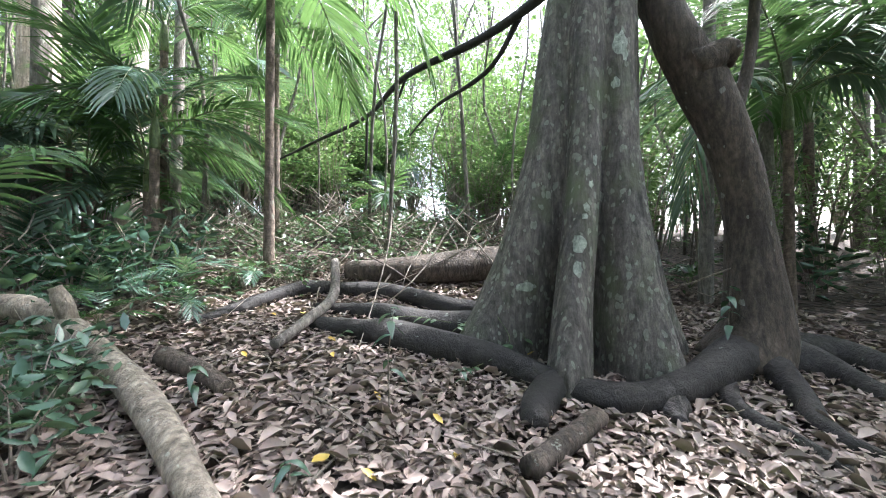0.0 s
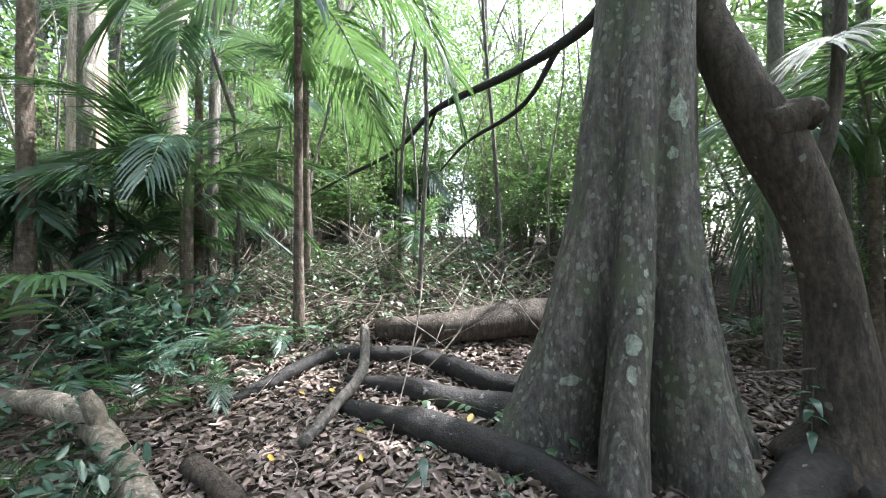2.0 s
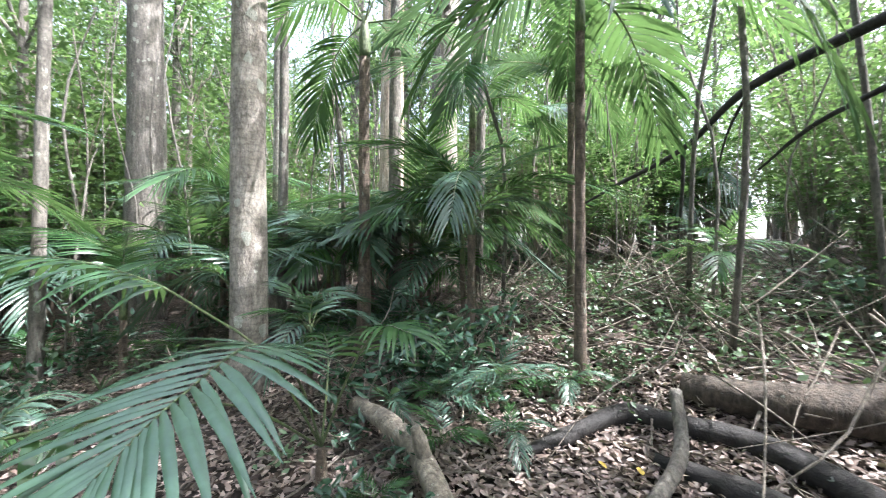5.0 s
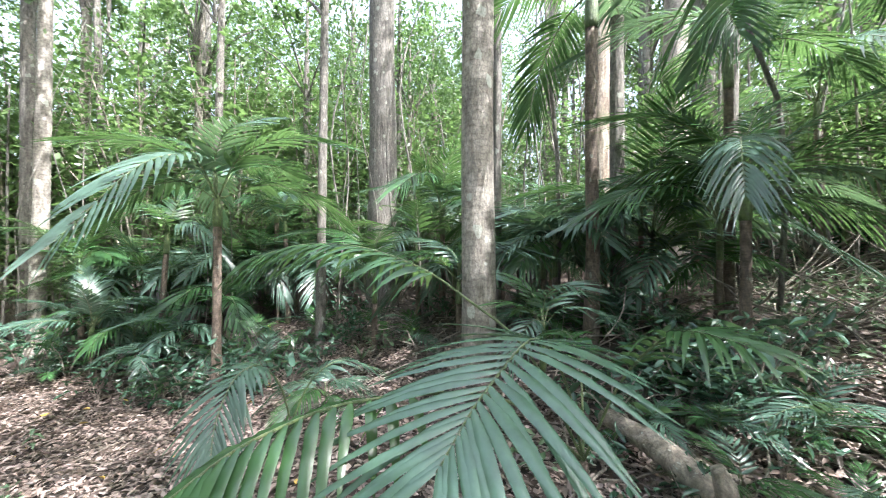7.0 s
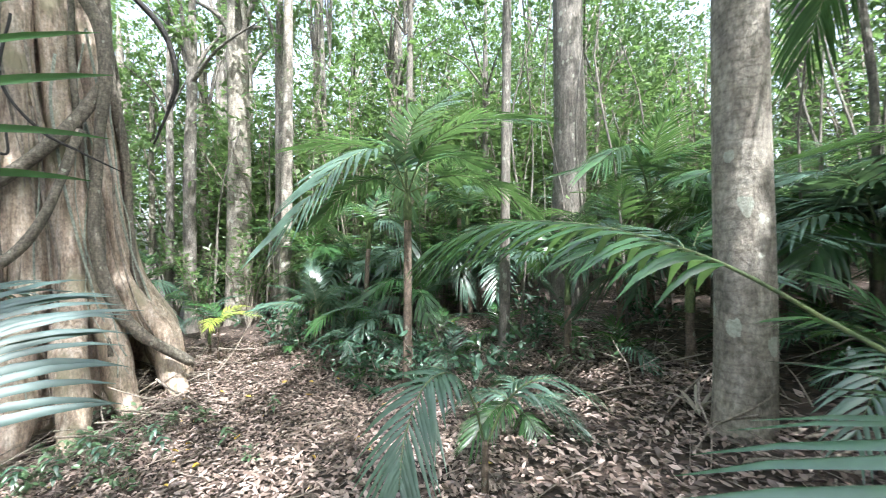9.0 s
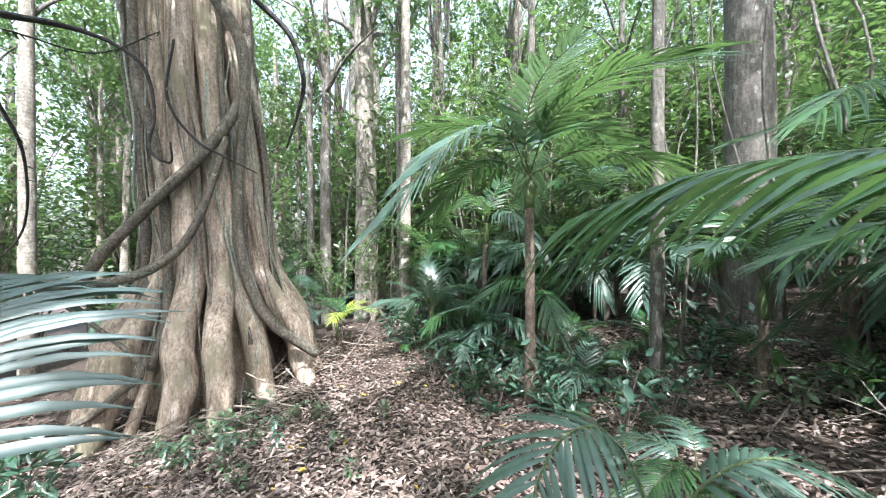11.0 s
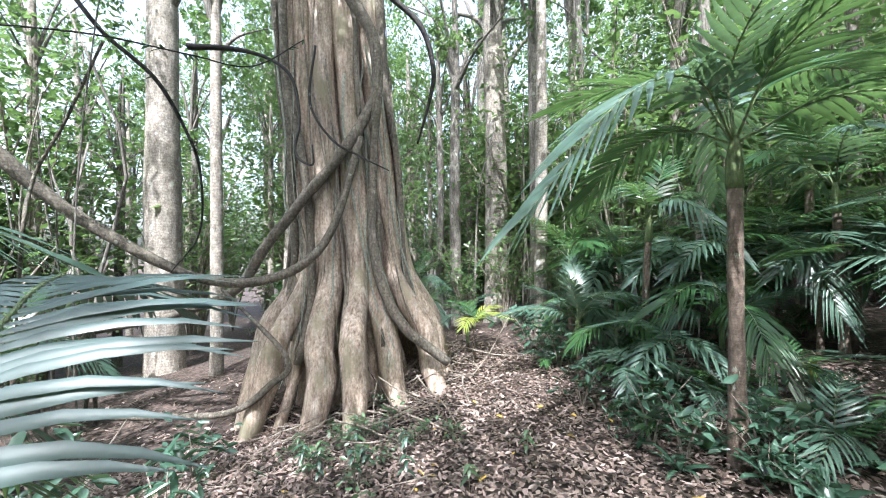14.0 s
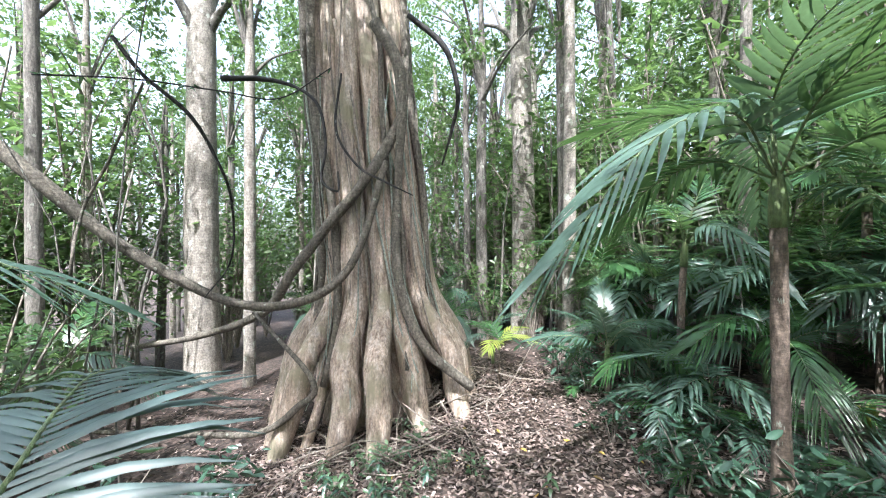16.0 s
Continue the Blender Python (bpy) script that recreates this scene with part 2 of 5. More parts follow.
def part(name, me, parent, label="", m=None):
    ob = new(name, me)
    ob.parent = parent
    if m is not None:
        ob.matrix_basis = m
    return tagged(ob, label=label)


def thing(name, label, category, x, y, z=None, group="", kind=""):
    ob = new(name)
    ob.empty_display_size = 0.2
    ob.matrix_basis = pose(x, y, land(x, y) if z is None else z)
    return tagged(ob, label, category, group, kind)


def spline(points, count):
    """A smooth line through the points."""
    pts = [Vector(p) for p in points]
    pts = [pts[0] * 2 - pts[1], *pts, pts[-1] * 2 - pts[-2]]
    out, spans = [], len(pts) - 3
    for i in range(count + 1):
        u = i / count * spans
        k = min(int(u), spans - 1)
        u -= k
        a, b, c, d = pts[k:k + 4]
        out.append(0.5 * (2 * b + (c - a) * u + (2 * a - 5 * b + 4 * c - d) * u * u + (3 * b - a - 3 * c + d) * u ** 3))
    return out


def tube(points, radii, sides=8, count=None, knob=0.06, seed=0, caps=True, verts=None, faces=None):
    """A stem swept along a smooth line, its girth uneven."""
    verts, faces = ([] if verts is None else verts), ([] if faces is None else faces)
    line = spline(points, count or (len(points) - 1) * 5)
    n, start = len(line), len(verts)
    side = None
    for i, p in enumerate(line):
        t = (line[min(i + 1, n - 1)] - line[max(i - 1, 0)]).normalized()
        if side is None:
            side = t.orthogonal().normalized()
        side = (side - t * side.dot(t)).normalized()
        up = t.cross(side)
        f = i / (n - 1) * (len(radii) - 1)
        k = min(int(f), len(radii) - 2)
        r = radii[k] + (radii[k + 1] - radii[k]) * (f - k)
        for j in range(sides):
            a = 2 * math.pi * j / sides
            d = side * math.cos(a) + up * math.sin(a)
            q = p * (0.8 / max(r * 6, 0.15)) + d * 0.9
            verts.append(p + d * r * (1 + knob * 2 * noise.noise(q + Vector((seed * 7.3, 0, 0)))))
    for i in range(n - 1):
        for j in range(sides):
            a, b = start + i * sides + j, start + i * sides + (j + 1) % sides
            faces.append((a, b, b + sides, a + sides))
    if caps:
        faces.append(tuple(start + j for j in reversed(range(sides))))
        faces.append(tuple(start + (n - 1) * sides + j for j in range(sides)))
    return verts, faces


def tube_mesh(name, points, radii, mat, sides=8, count=None, knob=0.06, seed=0):
    v, f = tube(points, radii, sides, count, knob, seed)
    return mesh_of(name, v, f, mat)


def leaflet(base, way, across, length, width, droop, verts, faces, steps=4, fold=0.0):
    """One narrow leaflet that tapers to its tip and hangs by its weight."""
    start = len(verts)
    shape = (0.45, 1.0, 0.92, 0.6, 0.06) if steps == 4 else (0.5, 1.0, 0.7, 0.06)
    lift = way.cross(across)
    if lift.z < 0:
        lift = -lift
    cols = 3 if fold else 2
    for i in range(steps + 1):
        u = i / steps
        c = base + way * (length * u) + Vector((0, 0, -droop * length * u * u))
        w = across * (width * 0.5 * shape[i])
        verts.append(c + w)
        if fold:
            verts.append(c + lift * (fold * width * shape[i]))
        verts.append(c - w)
    for i in range(steps):
        for k in range(cols - 1):
            a = start + i * cols + k
            faces.append((a, a + 1, a + 1 + cols, a + cols))


def leaflet_rows(line, n, length, width, droop, first=0.2, vee=0.15, spread=(62, 22), rng=random, roll=0.0):
    """Where the leaflets of a frond sit along its stalk: base, way, across and length of each."""
    out = []
    last = len(line) - 1
    for i in range(n):
        s = first + (1 - first) * (i + 0.5) / n
        k = min(int(s * last), last - 1)
        p = line[k].lerp(line[k + 1], s * last - k)
        t = (line[k + 1] - line[k]).normalized()
        right = t.cross(Vector((0, 0, 1)))
        if right.length < 0.05:
            right = Vector((0, 1, 0))
        right.normalize()
        up = right.cross(t)
        right, up = right * math.cos(roll) - up * math.sin(roll), up * math.cos(roll) + right * math.sin(roll)
        u = (s - first) / (1 - first)
        a = radians(spread[0] + (spread[1] - spread[0]) * u + rng.uniform(-4, 4))
        size = length * (0.55 + 0.75 * math.sin(math.pi * min(1, 0.18 + u * 0.74)) ** 1.0) / 1.3 * rng.uniform(0.93, 1.05)
        for sg in (1, -1):
            way = (right * sg * math.sin(a) + t * math.cos(a) + up * (vee + rng.uniform(-0.06, 0.06))).normalized()
            across = (t - way * t.dot(way)).normalized()
            out.append((p, way, across, size, width * rng.uniform(0.85, 1.1) * (1 - 0.35 * u), droop * rng.uniform(0.7, 1.3)))
    return out


def frond_mesh(name, line_points, n, length, width, droop, mat, seed, first=0.2, vee=0.15, stalk=0.014, fine=True, spread=(62, 22)):
    rng = random.Random(seed)
    line = spline(line_points, 14 if fine else 8)
    v, f = tube(line_points, [stalk, stalk * 0.7, stalk * 0.25], 5 if fine else 3, 12 if fine else 6, 0.0)
    stalk_faces = len(f)
    for row in leaflet_rows(line, n, length, width, droop, first, vee, spread, rng):
        if rng.random() < 0.03:
            continue
        leaflet(*row, v, f, 4 if fine else 3, 0.18 if fine else 0.0)
    me = mesh_of(name, v, f, RACHIS)
    me.materials.append(mat)
    me.polygons.foreach_set("material_index", [0] * stalk_faces + [1] * (len(f) - stalk_faces))
    return me


def arch(length, drop, lift=0.0):
    return [(0, 0, 0), (length * 0.35, 0, length * (0.02 + lift)), (length * 0.7, 0, -drop * length * 0.35 + lift * length), (length * 0.95, 0, -drop * length)]


FRONDS = [frond_mesh("frond", arch(2.0, 0.35, 0.05), 38, 0.66, 0.048, 0.5, PALM_LEAF, 1),
          frond_mesh("frond", arch(1.9, 0.55, 0.08), 36, 0.62, 0.046, 0.8, PALM_LEAF, 2),
          frond_mesh("frond", arch(1.7, 0.2, 0.02), 30, 0.5, 0.045, 0.35, PALM_LEAF_BLUE, 3),
          frond_mesh("frond", arch(1.6, 0.75, 0.1), 30, 0.55, 0.048, 0.8, PALM_LEAF_BLUE, 4)]
FRONDS_FAR = [frond_mesh("frond", arch(1.9, 0.4, 0.05), 20, 0.6, 0.07, 0.6, PALM_LEAF, 5, fine=False),
              frond_mesh("frond", arch(1.7, 0.65, 0.08), 19, 0.55, 0.07, 0.8, PALM_LEAF_BLUE, 6, fine=False),
              frond_mesh("frond", arch(1.6, 0.25, 0.03), 18, 0.5, 0.07, 0.4, PALM_LEAF, 7, fine=False)]
FRONDS_SMALL = [frond_mesh("frond", arch(0.75, 0.5, 0.08), 13, 0.3, 0.036, 0.5, PALM_LEAF_BLUE, 8, stalk=0.006),
                frond_mesh("frond", arch(0.65, 0.3, 0.05), 11, 0.28, 0.04, 0.4, PALM_LEAF, 9, stalk=0.006)]
FRONDS_FAN = [frond_mesh("frond", arch(1.15, 0.55, 0.1), 14, 0.5, 0.07, 0.42, PALM_LEAF_BLUE, 14, spread=(72, 24), stalk=0.009),
              frond_mesh("frond", arch(1.05, 0.4, 0.08), 13, 0.46, 0.075, 0.5, PALM_LEAF, 15, spread=(72, 24), stalk=0.009),
              frond_mesh("frond", arch(1.0, 0.7, 0.12), 13, 0.45, 0.07, 0.6, PALM_LEAF_BLUE, 16, spread=(70, 24), stalk=0.009)]
FRONDS_BIG = [frond_mesh("frond", arch(2.1, 0.4, 0.06), 21, 0.74, 0.085, 0.38, PALM_LEAF, 17), frond_mesh("frond", arch(1.95, 0.62, 0.1), 20, 0.7, 0.085, 0.5, PALM_LEAF, 18), frond_mesh("frond", arch(1.9, 0.8, 0.12), 20, 0.68, 0.088, 0.5, PALM_LEAF_BLUE, 19)]


def palm(x, y, height, girth, fronds, seed, meshes=None, label="green feather-leaved palm with ringed stem on the leaf litter", group="forest palms", lean=(0, 0), size=1.0, rise=(10, 70), z=None):
    """A feather palm: ringed stem, green shaft, arching fronds."""
    rng = random.Random(seed)
    meshes = meshes or FRONDS
    ob = thing("palm", label, "palm", x, y, z, group)
    top = Vector((lean[0] * height, lean[1] * height, height))
    if height > 0.15:
        v, f = tube([(0, 0, -0.15), top * 0.35 + Vector((rng.uniform(-.03, .03), 0, 0)), top * 0.7, top], [girth * 1.35, girth, girth * 0.95, girth * 0.9], 10, None, 0.05, seed)
        part("stem", mesh_of("stem", v, f, PALM_STEM), ob)
        v, f = tube([top, top + Vector((0, 0, 0.25 * size)), top + Vector((0, 0, 0.5 * size))], [girth * 1.05, girth * 1.0, girth * 0.5], 8, 6, 0.02, seed)
        part("crown_shaft", mesh_of("crown_shaft", v, f, RACHIS), ob, "smooth green crown shaft")
        top = top + Vector((0, 0, 0.42 * size))
    turn = rng.uniform(0, 360)
    for i in range(fronds):
        el = rise[1] + (rise[0] - rise[1]) * ((i + 0.5) / fronds) + rng.uniform(-8, 8)
        az = turn + i * 137.5 + rng.uniform(-12, 12)
        sc = size * rng.uniform(0.85, 1.1)
        part("frond", meshes[rng.randrange(len(meshes))], ob, "", pose(*top, 0, 0, az) @ pose(0, 0, 0, rng.uniform(-12, 12), -el, 0) @ Matrix.Scale(sc, 4))
    return ob


# ---- leaf heaps made all at once ----
def leaf_cloud(name, centres, sizes, tilt, mat, rng, shape=0.42, curl=0.1, fine=False, ways=None):
    """Many leaves as one mesh: each a folded blade of its own size and lie."""
    n = len(centres)
    az = rng.uniform(0, 2 * np.pi, n) if ways is None else ways
    el = rng.normal(0, tilt, n)
    roll = rng.normal(0, tilt, n)
    d = np.stack([np.cos(az) * np.cos(el), np.sin(az) * np.cos(el), np.sin(el)], 1)
    s0 = np.stack([-np.sin(az), np.cos(az), np.zeros(n)], 1)
    u0 = np.cross(d, s0)
    s = s0 * np.cos(roll)[:, None] + u0 * np.sin(roll)[:, None]
    u = np.cross(d, s)
    L = sizes[:, None]
    W = L * shape * rng.uniform(0.75, 1.2, n)[:, None] * 0.5
    c = curl * rng.uniform(-1, 1.6, n)[:, None] * L
    if fine:
        cols = [centres - d * L * .5, centres - d * L * .2 + s * W * .85 + u * c, centres + d * L * .15 + s * W * .95 + u * c, centres + d * L * .5,
                centres + d * L * .15 - s * W * .95 + u * c, centres - d * L * .2 - s * W * .85 + u * c, centres - u * c * 0.3]
        tri = [(0, 6, 1), (1, 6, 2), (2, 6, 3), (3, 6, 4), (4, 6, 5), (5, 6, 0)]
    else:
        cols = [centres - d * L * .5, centres + s * W + u * c, centres + d * L * .5, centres - s * W + u * c]
        tri = [(0, 2, 1), (0, 3, 2)]
    k = len(cols)
    v = np.stack(cols, 1).reshape(-1, 3)
    f = (np.arange(n)[:, None, None] * k + np.array(tri)[None]).reshape(-1, 3)
    me = bpy.data.meshes.new(name)
    me.vertices.add(len(v))
    me.vertices.foreach_set("co", v.astype(np.float32).ravel())
    me.loops.add(f.size)
    me.loops.foreach_set("vertex_index", f.astype(np.int32).ravel())
    me.polygons.add(len(f))
    me.polygons.foreach_set("loop_start", np.arange(0, f.size, 3, dtype=np.int32))
    me.update(calc_edges=True)
    me.validate()
    me.materials.append(mat)
    return me


def joined(name, items, label, category):
    """Far growth that nobody could count, as one mesh: each item is a mesh and its pose."""
    cos, idx, mats, slots, start = [], [], [], [], 0
    for me, m in items:
        n, k = len(me.vertices), len(me.polygons)
        me.calc_loop_triangles()
        co = np.empty(n * 3, np.float32)
        me.vertices.foreach_get("co", co)
        tri = np.empty(len(me.loop_triangles) * 3, np.int32)
        me.loop_triangles.foreach_get("vertices", tri)
        a = np.array(m)
        cos.append(co.reshape(-1, 3) @ a[:3, :3].T + a[:3, 3])
        idx.append(tri.reshape(-1, 3) + start)
        mt = me.materials[0]
        if mt not in mats:
            mats.append(mt)
        slots.append(np.full(len(tri) // 3, mats.index(mt), np.int32))
        start += n
    v, f = np.concatenate(cos), np.concatenate(idx)
    me = bpy.data.meshes.new(name)
    me.vertices.add(len(v))
    me.vertices.foreach_set("co", v.astype(np.float32).ravel())
    me.loops.add(f.size)
    me.loops.foreach_set("vertex_index", f.ravel())
    me.polygons.add(len(f))
    me.polygons.foreach_set("loop_start", np.arange(0, f.size, 3, dtype=np.int32))
    for mt in mats:
        me.materials.append(mt)
    me.polygons.foreach_set("material_index", np.concatenate(slots))
    me.update(calc_edges=True)
    return tagged(new(name, me), label, category, kind="stuff")


# ---- large structure: the ground ----
def ground():
    k = np.linspace(-1, 1, 230)
    line = np.sinh(k * 5.2) / np.sinh(5.2) * 400
    X, Y = np.meshgrid(line - 5, line, indexing="ij")
    Z = lands(X, Y)
    near = np.exp(-((X + 5) ** 2 + Y ** 2) / 900)
    Z += near * np.array([[0.06 * noise.noise((x * 0.9, y * 0.9, 0)) + 0.03 * noise.noise((x * 3, y * 3, 4)) for x, y in zip(a, b)] for a, b in zip(X, Y)]) - 0.02
    n = len(line)
    v = np.stack([X, Y, Z], -1).reshape(-1, 3).tolist()
    f = [(i * n + j, (i + 1) * n + j, (i + 1) * n + j + 1, i * n + j + 1) for i in range(n - 1) for j in range(n - 1)]
    ob = new("ground", mesh_of("ground", v, f, SOIL))
    return tagged(ob, "brown forest floor of humus under dry leaves", "forest floor", kind="structure")


GROUND = ground()

# ---- the buttressed tree ----
def bump_sum(a, lobes):
    s = 0.0
    for mid, amp, wide in lobes:
        d = (a - mid + 180) % 360 - 180
        s += amp * math.exp(-(d / wide) ** 2)
    return s


def swell(a, z, girth, lobes, fade, flute, seed):
    a += 11 * noise.noise((z * 0.55, seed + 2.0, 0.5)) * min(1, max(z, 0))
    r = girth(z) + bump_sum(a, lobes) * math.exp(-max(z, 0) / fade) + flute * bump_sum(a, lobes) * math.exp(-max(z, 0) / 2.4)
    q = Vector((math.cos(radians(a)) * 1.3, math.sin(radians(a)) * 1.3, z * 0.6 + seed))
    return r * (1 + 0.05 * noise.noise(q * 1.5) + 0.012 * noise.noise(q * 7))


def buttressed_trunk(name, axis, girth, lobes, fade, mat, top, flute=0.05, sides=120, levels=70, seed=0):
    v, f = [], []
    for i in range(levels + 1):
        z = -0.55 + (top + 0.55) * (i / levels) ** 1.7
        cx, cy = axis(z)
        for j in range(sides):
            a = 360 * j / sides
            r = swell(a, z, girth, lobes, fade, flute, seed)
            v.append((cx + r * math.cos(radians(a)), cy + r * math.sin(radians(a)), z))
    for i in range(levels):
        for j in range(sides):
            a, b = i * sides + j, i * sides + (j + 1) % sides
            f.append((a, b, b + sides, a + sides))
    return mesh_of(name, v, f, mat)


def stepwise(pairs):
    zs, rs = zip(*pairs)
    return lambda z: float(np.interp(z, zs, rs))


tree_a = thing("buttressed_tree", "tall grey-brown tree with flared buttress roots and pale lichen spots", "tree", 1.25, 3.85, 0.0)
A_AXIS = lambda z: (0.05 + 0.06 * min(z, 8), 0.0)
A_GIRTH = stepwise([(-0.3, 0.62), (0, 0.6), (1, 0.55), (2, 0.47), (3.5, 0.41), (6, 0.37), (14, 0.3)])
A_LOBES = [(190, 0.52, 20), (250, 0.3, 15), (250, 0.1, 28), (304, 0.36, 19), (207, 0.16, 8), (226, -0.42, 9), (275, -0.46, 8), (350, 0.4, 13), (28, 0.5, 18), (75, 0.5, 17), (118, 0.5, 18), (152, 0.4, 14)]
part("trunk", buttressed_trunk("trunk", A_AXIS, A_GIRTH, A_LOBES, 1.0, BARK_GREY, 14.0, 0.24, 180, 90), tree_a)
for k, (a, z, w, h) in enumerate([(287, 2.81, 0.075, 0.11), (284, 2.45, 0.035, 0.05), (262, 1.72, 0.02, 0.05), (259, 1.5, 0.018, 0.035), (256, 1.3, 0.022, 0.04), (255, 1.22, 0.02, 0.03), (252.5, 0.99, 0.045, 0.08), (252, 0.78, 0.025, 0.07), (292, 2.7, 0.03, 0.06), (214, 0.6, 0.03, 0.04)]):
    ring = [(a, z)]
    for part_of in (0.5, 1.0):
        for i in range(16):
            th, s = i / 16 * 2 * math.pi, part_of * (1 + 0.5 * noise.noise((i * 0.9, k * 3.1, 0)))
            ring.append((a + math.degrees(w * s * math.cos(th) / 0.6), z + h * s * math.sin(th)))
    v = []
    for aa, zz in ring:
        r = swell(aa, zz, A_GIRTH, A_LOBES, 1.0, 0.24, 0) + 0.007
        v.append((A_AXIS(zz)[0] + r * math.cos(radians(aa)), r * math.sin(radians(aa)), zz))
    f = [(0, i, i % 16 + 1) for i in range(1, 17)] + [(i, i + 16, i % 16 + 17, i % 16 + 1) for i in range(1, 17)]
    part("lichen_patch", mesh_of("lichen_patch", v, f, LICHEN), tree_a, "pale grey-green lichen patch")


def base_of(ob, pts, lift=0.0):
    o = ob.matrix_basis.translation
    return [(p[0] - o.x, p[1] - o.y, p[2] - o.z + lift) for p in pts]


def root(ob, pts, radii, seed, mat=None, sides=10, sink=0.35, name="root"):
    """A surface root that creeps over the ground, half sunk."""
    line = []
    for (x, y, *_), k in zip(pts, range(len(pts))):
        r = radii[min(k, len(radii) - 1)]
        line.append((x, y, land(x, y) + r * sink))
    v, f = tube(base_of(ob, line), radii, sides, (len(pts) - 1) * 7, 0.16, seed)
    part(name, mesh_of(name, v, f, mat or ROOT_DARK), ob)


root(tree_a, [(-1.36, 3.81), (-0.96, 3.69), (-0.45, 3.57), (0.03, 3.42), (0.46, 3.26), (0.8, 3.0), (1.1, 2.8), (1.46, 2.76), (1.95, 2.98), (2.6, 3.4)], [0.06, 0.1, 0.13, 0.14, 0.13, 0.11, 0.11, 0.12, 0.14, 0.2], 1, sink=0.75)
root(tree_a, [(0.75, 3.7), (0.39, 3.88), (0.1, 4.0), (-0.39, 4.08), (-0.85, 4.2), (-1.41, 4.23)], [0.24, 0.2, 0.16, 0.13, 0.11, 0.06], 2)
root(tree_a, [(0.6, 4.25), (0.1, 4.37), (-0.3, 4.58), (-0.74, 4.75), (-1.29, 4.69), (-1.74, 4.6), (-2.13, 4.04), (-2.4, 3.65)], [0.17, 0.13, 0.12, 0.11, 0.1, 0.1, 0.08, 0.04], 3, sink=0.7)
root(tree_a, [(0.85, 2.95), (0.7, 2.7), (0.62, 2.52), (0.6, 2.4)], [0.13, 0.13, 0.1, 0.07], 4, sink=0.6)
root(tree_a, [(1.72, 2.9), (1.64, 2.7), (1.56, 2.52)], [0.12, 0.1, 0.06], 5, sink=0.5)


# ---- crowns ----
def crown_mesh(name, blobs, count, size, mat, seed, tilt=0.7):
    rng = np.random.default_rng(seed)
    cen = []
    for (cx, cy, cz), r, share in blobs:
        k = int(count * share)
        clumps = rng.normal(0, 0.55, (max(4, k // 34), 3)) * r
        pick = rng.integers(0, len(clumps), k)
        cen.append(np.array((cx, cy, cz)) + clumps[pick] + rng.normal(0, 0.14, (k, 3)) * r)
    cen = np.concatenate(cen)
    return leaf_cloud(name, cen, rng.uniform(0.6, 1.3, len(cen)) * size, tilt, mat, rng, 0.5, 0.12)


def limbs(height, girth, blobs, seed):
    v, f = [], []
    for (cx, cy, cz), r, share in blobs:
        z0 = height * 0.62 + 0.2 * (cz - height * 0.62)
        tube([(0, 0, z0), (cx * 0.4, cy * 0.4, z0 + (cz - z0) * 0.6), (cx, cy, cz)], [girth * 0.45, girth * 0.25, girth * 0.08], 5, 8, 0.1, seed, False, v, f)
    return mesh_of("limb", v, f, BARK_FOREST)


def blobs_for(height, wide, seed, n=6):
    rng = random.Random(seed)
    out = [((0, 0, height), wide * 0.5, 1 / n)]
    for i in range(n - 1):
        a = i * 2.4 + rng.uniform(-0.5, 0.5)
        d = wide * rng.uniform(0.35, 0.75)
        out.append(((d * math.cos(a), d * math.sin(a), height * rng.uniform(0.72, 1.02)), wide * rng.uniform(0.3, 0.5), 1 / n))
    return out


def forest_tree(x, y, height, girth, seed, mat=None, leaves=2400, wide=3.0, label="slender pale-trunked rainforest tree with a leafy crown", lean=(0, 0), leaf=0.18, name="forest_tree"):
    rng = random.Random(seed)
    ob = thing(name, label, "tree", x, y, None, "forest trees")
    lx, ly = lean
    pts = [(0, 0, -0.25), (0.01, 0, 0.35), (lx * height * 0.35 + rng.uniform(-0.06, 0.06), ly * height * 0.35, height * 0.35), (lx * height * 0.7, ly * height * 0.7 + rng.uniform(-0.1, 0.1), height * 0.7), (lx * height, ly * height, height)]
    v, f = tube(pts, [girth * 1.5, girth * 1.12, girth, girth * 0.85, girth * 0.3], 14, 26, 0.06, seed)
    part("trunk", mesh_of("trunk", v, f, mat or BARK_FOREST), ob)
    if leaves:
        b = [((c[0] + lx * height, c[1] + ly * height, c[2]), r, s) for c, r, s in blobs_for(height, wide, seed)]
        part("limb", limbs(height, girth, b, seed), ob)
        part("crown", crown_mesh("crown", b, int(leaves * 0.8), leaf * 1.1, CANOPY, seed), ob, "ragged crown of small green leaves")
    return ob


# The last two clumps, unseen, are added to shade growth right of the fig.
b = [((0.6, 0.3, 10), 1.6, 0.25), ((-1.2, 1.5, 9.2), 1.5, 0.25), ((2.2, 2.0, 9.6), 1.7, 0.25), ((0.8, -1.0, 10.8), 1.5, 0.25), ((-1.3, -0.7, 12.5), 1.6, 0.25), ((-2.4, 0.6, 12.0), 1.5, 0.25)]
part("limb", limbs(10.5, 0.35, b, 3), tree_a)
part("crown", crown_mesh("crown", b, 3500, 0.24, CANOPY, 11), tree_a, "leafy green crown")

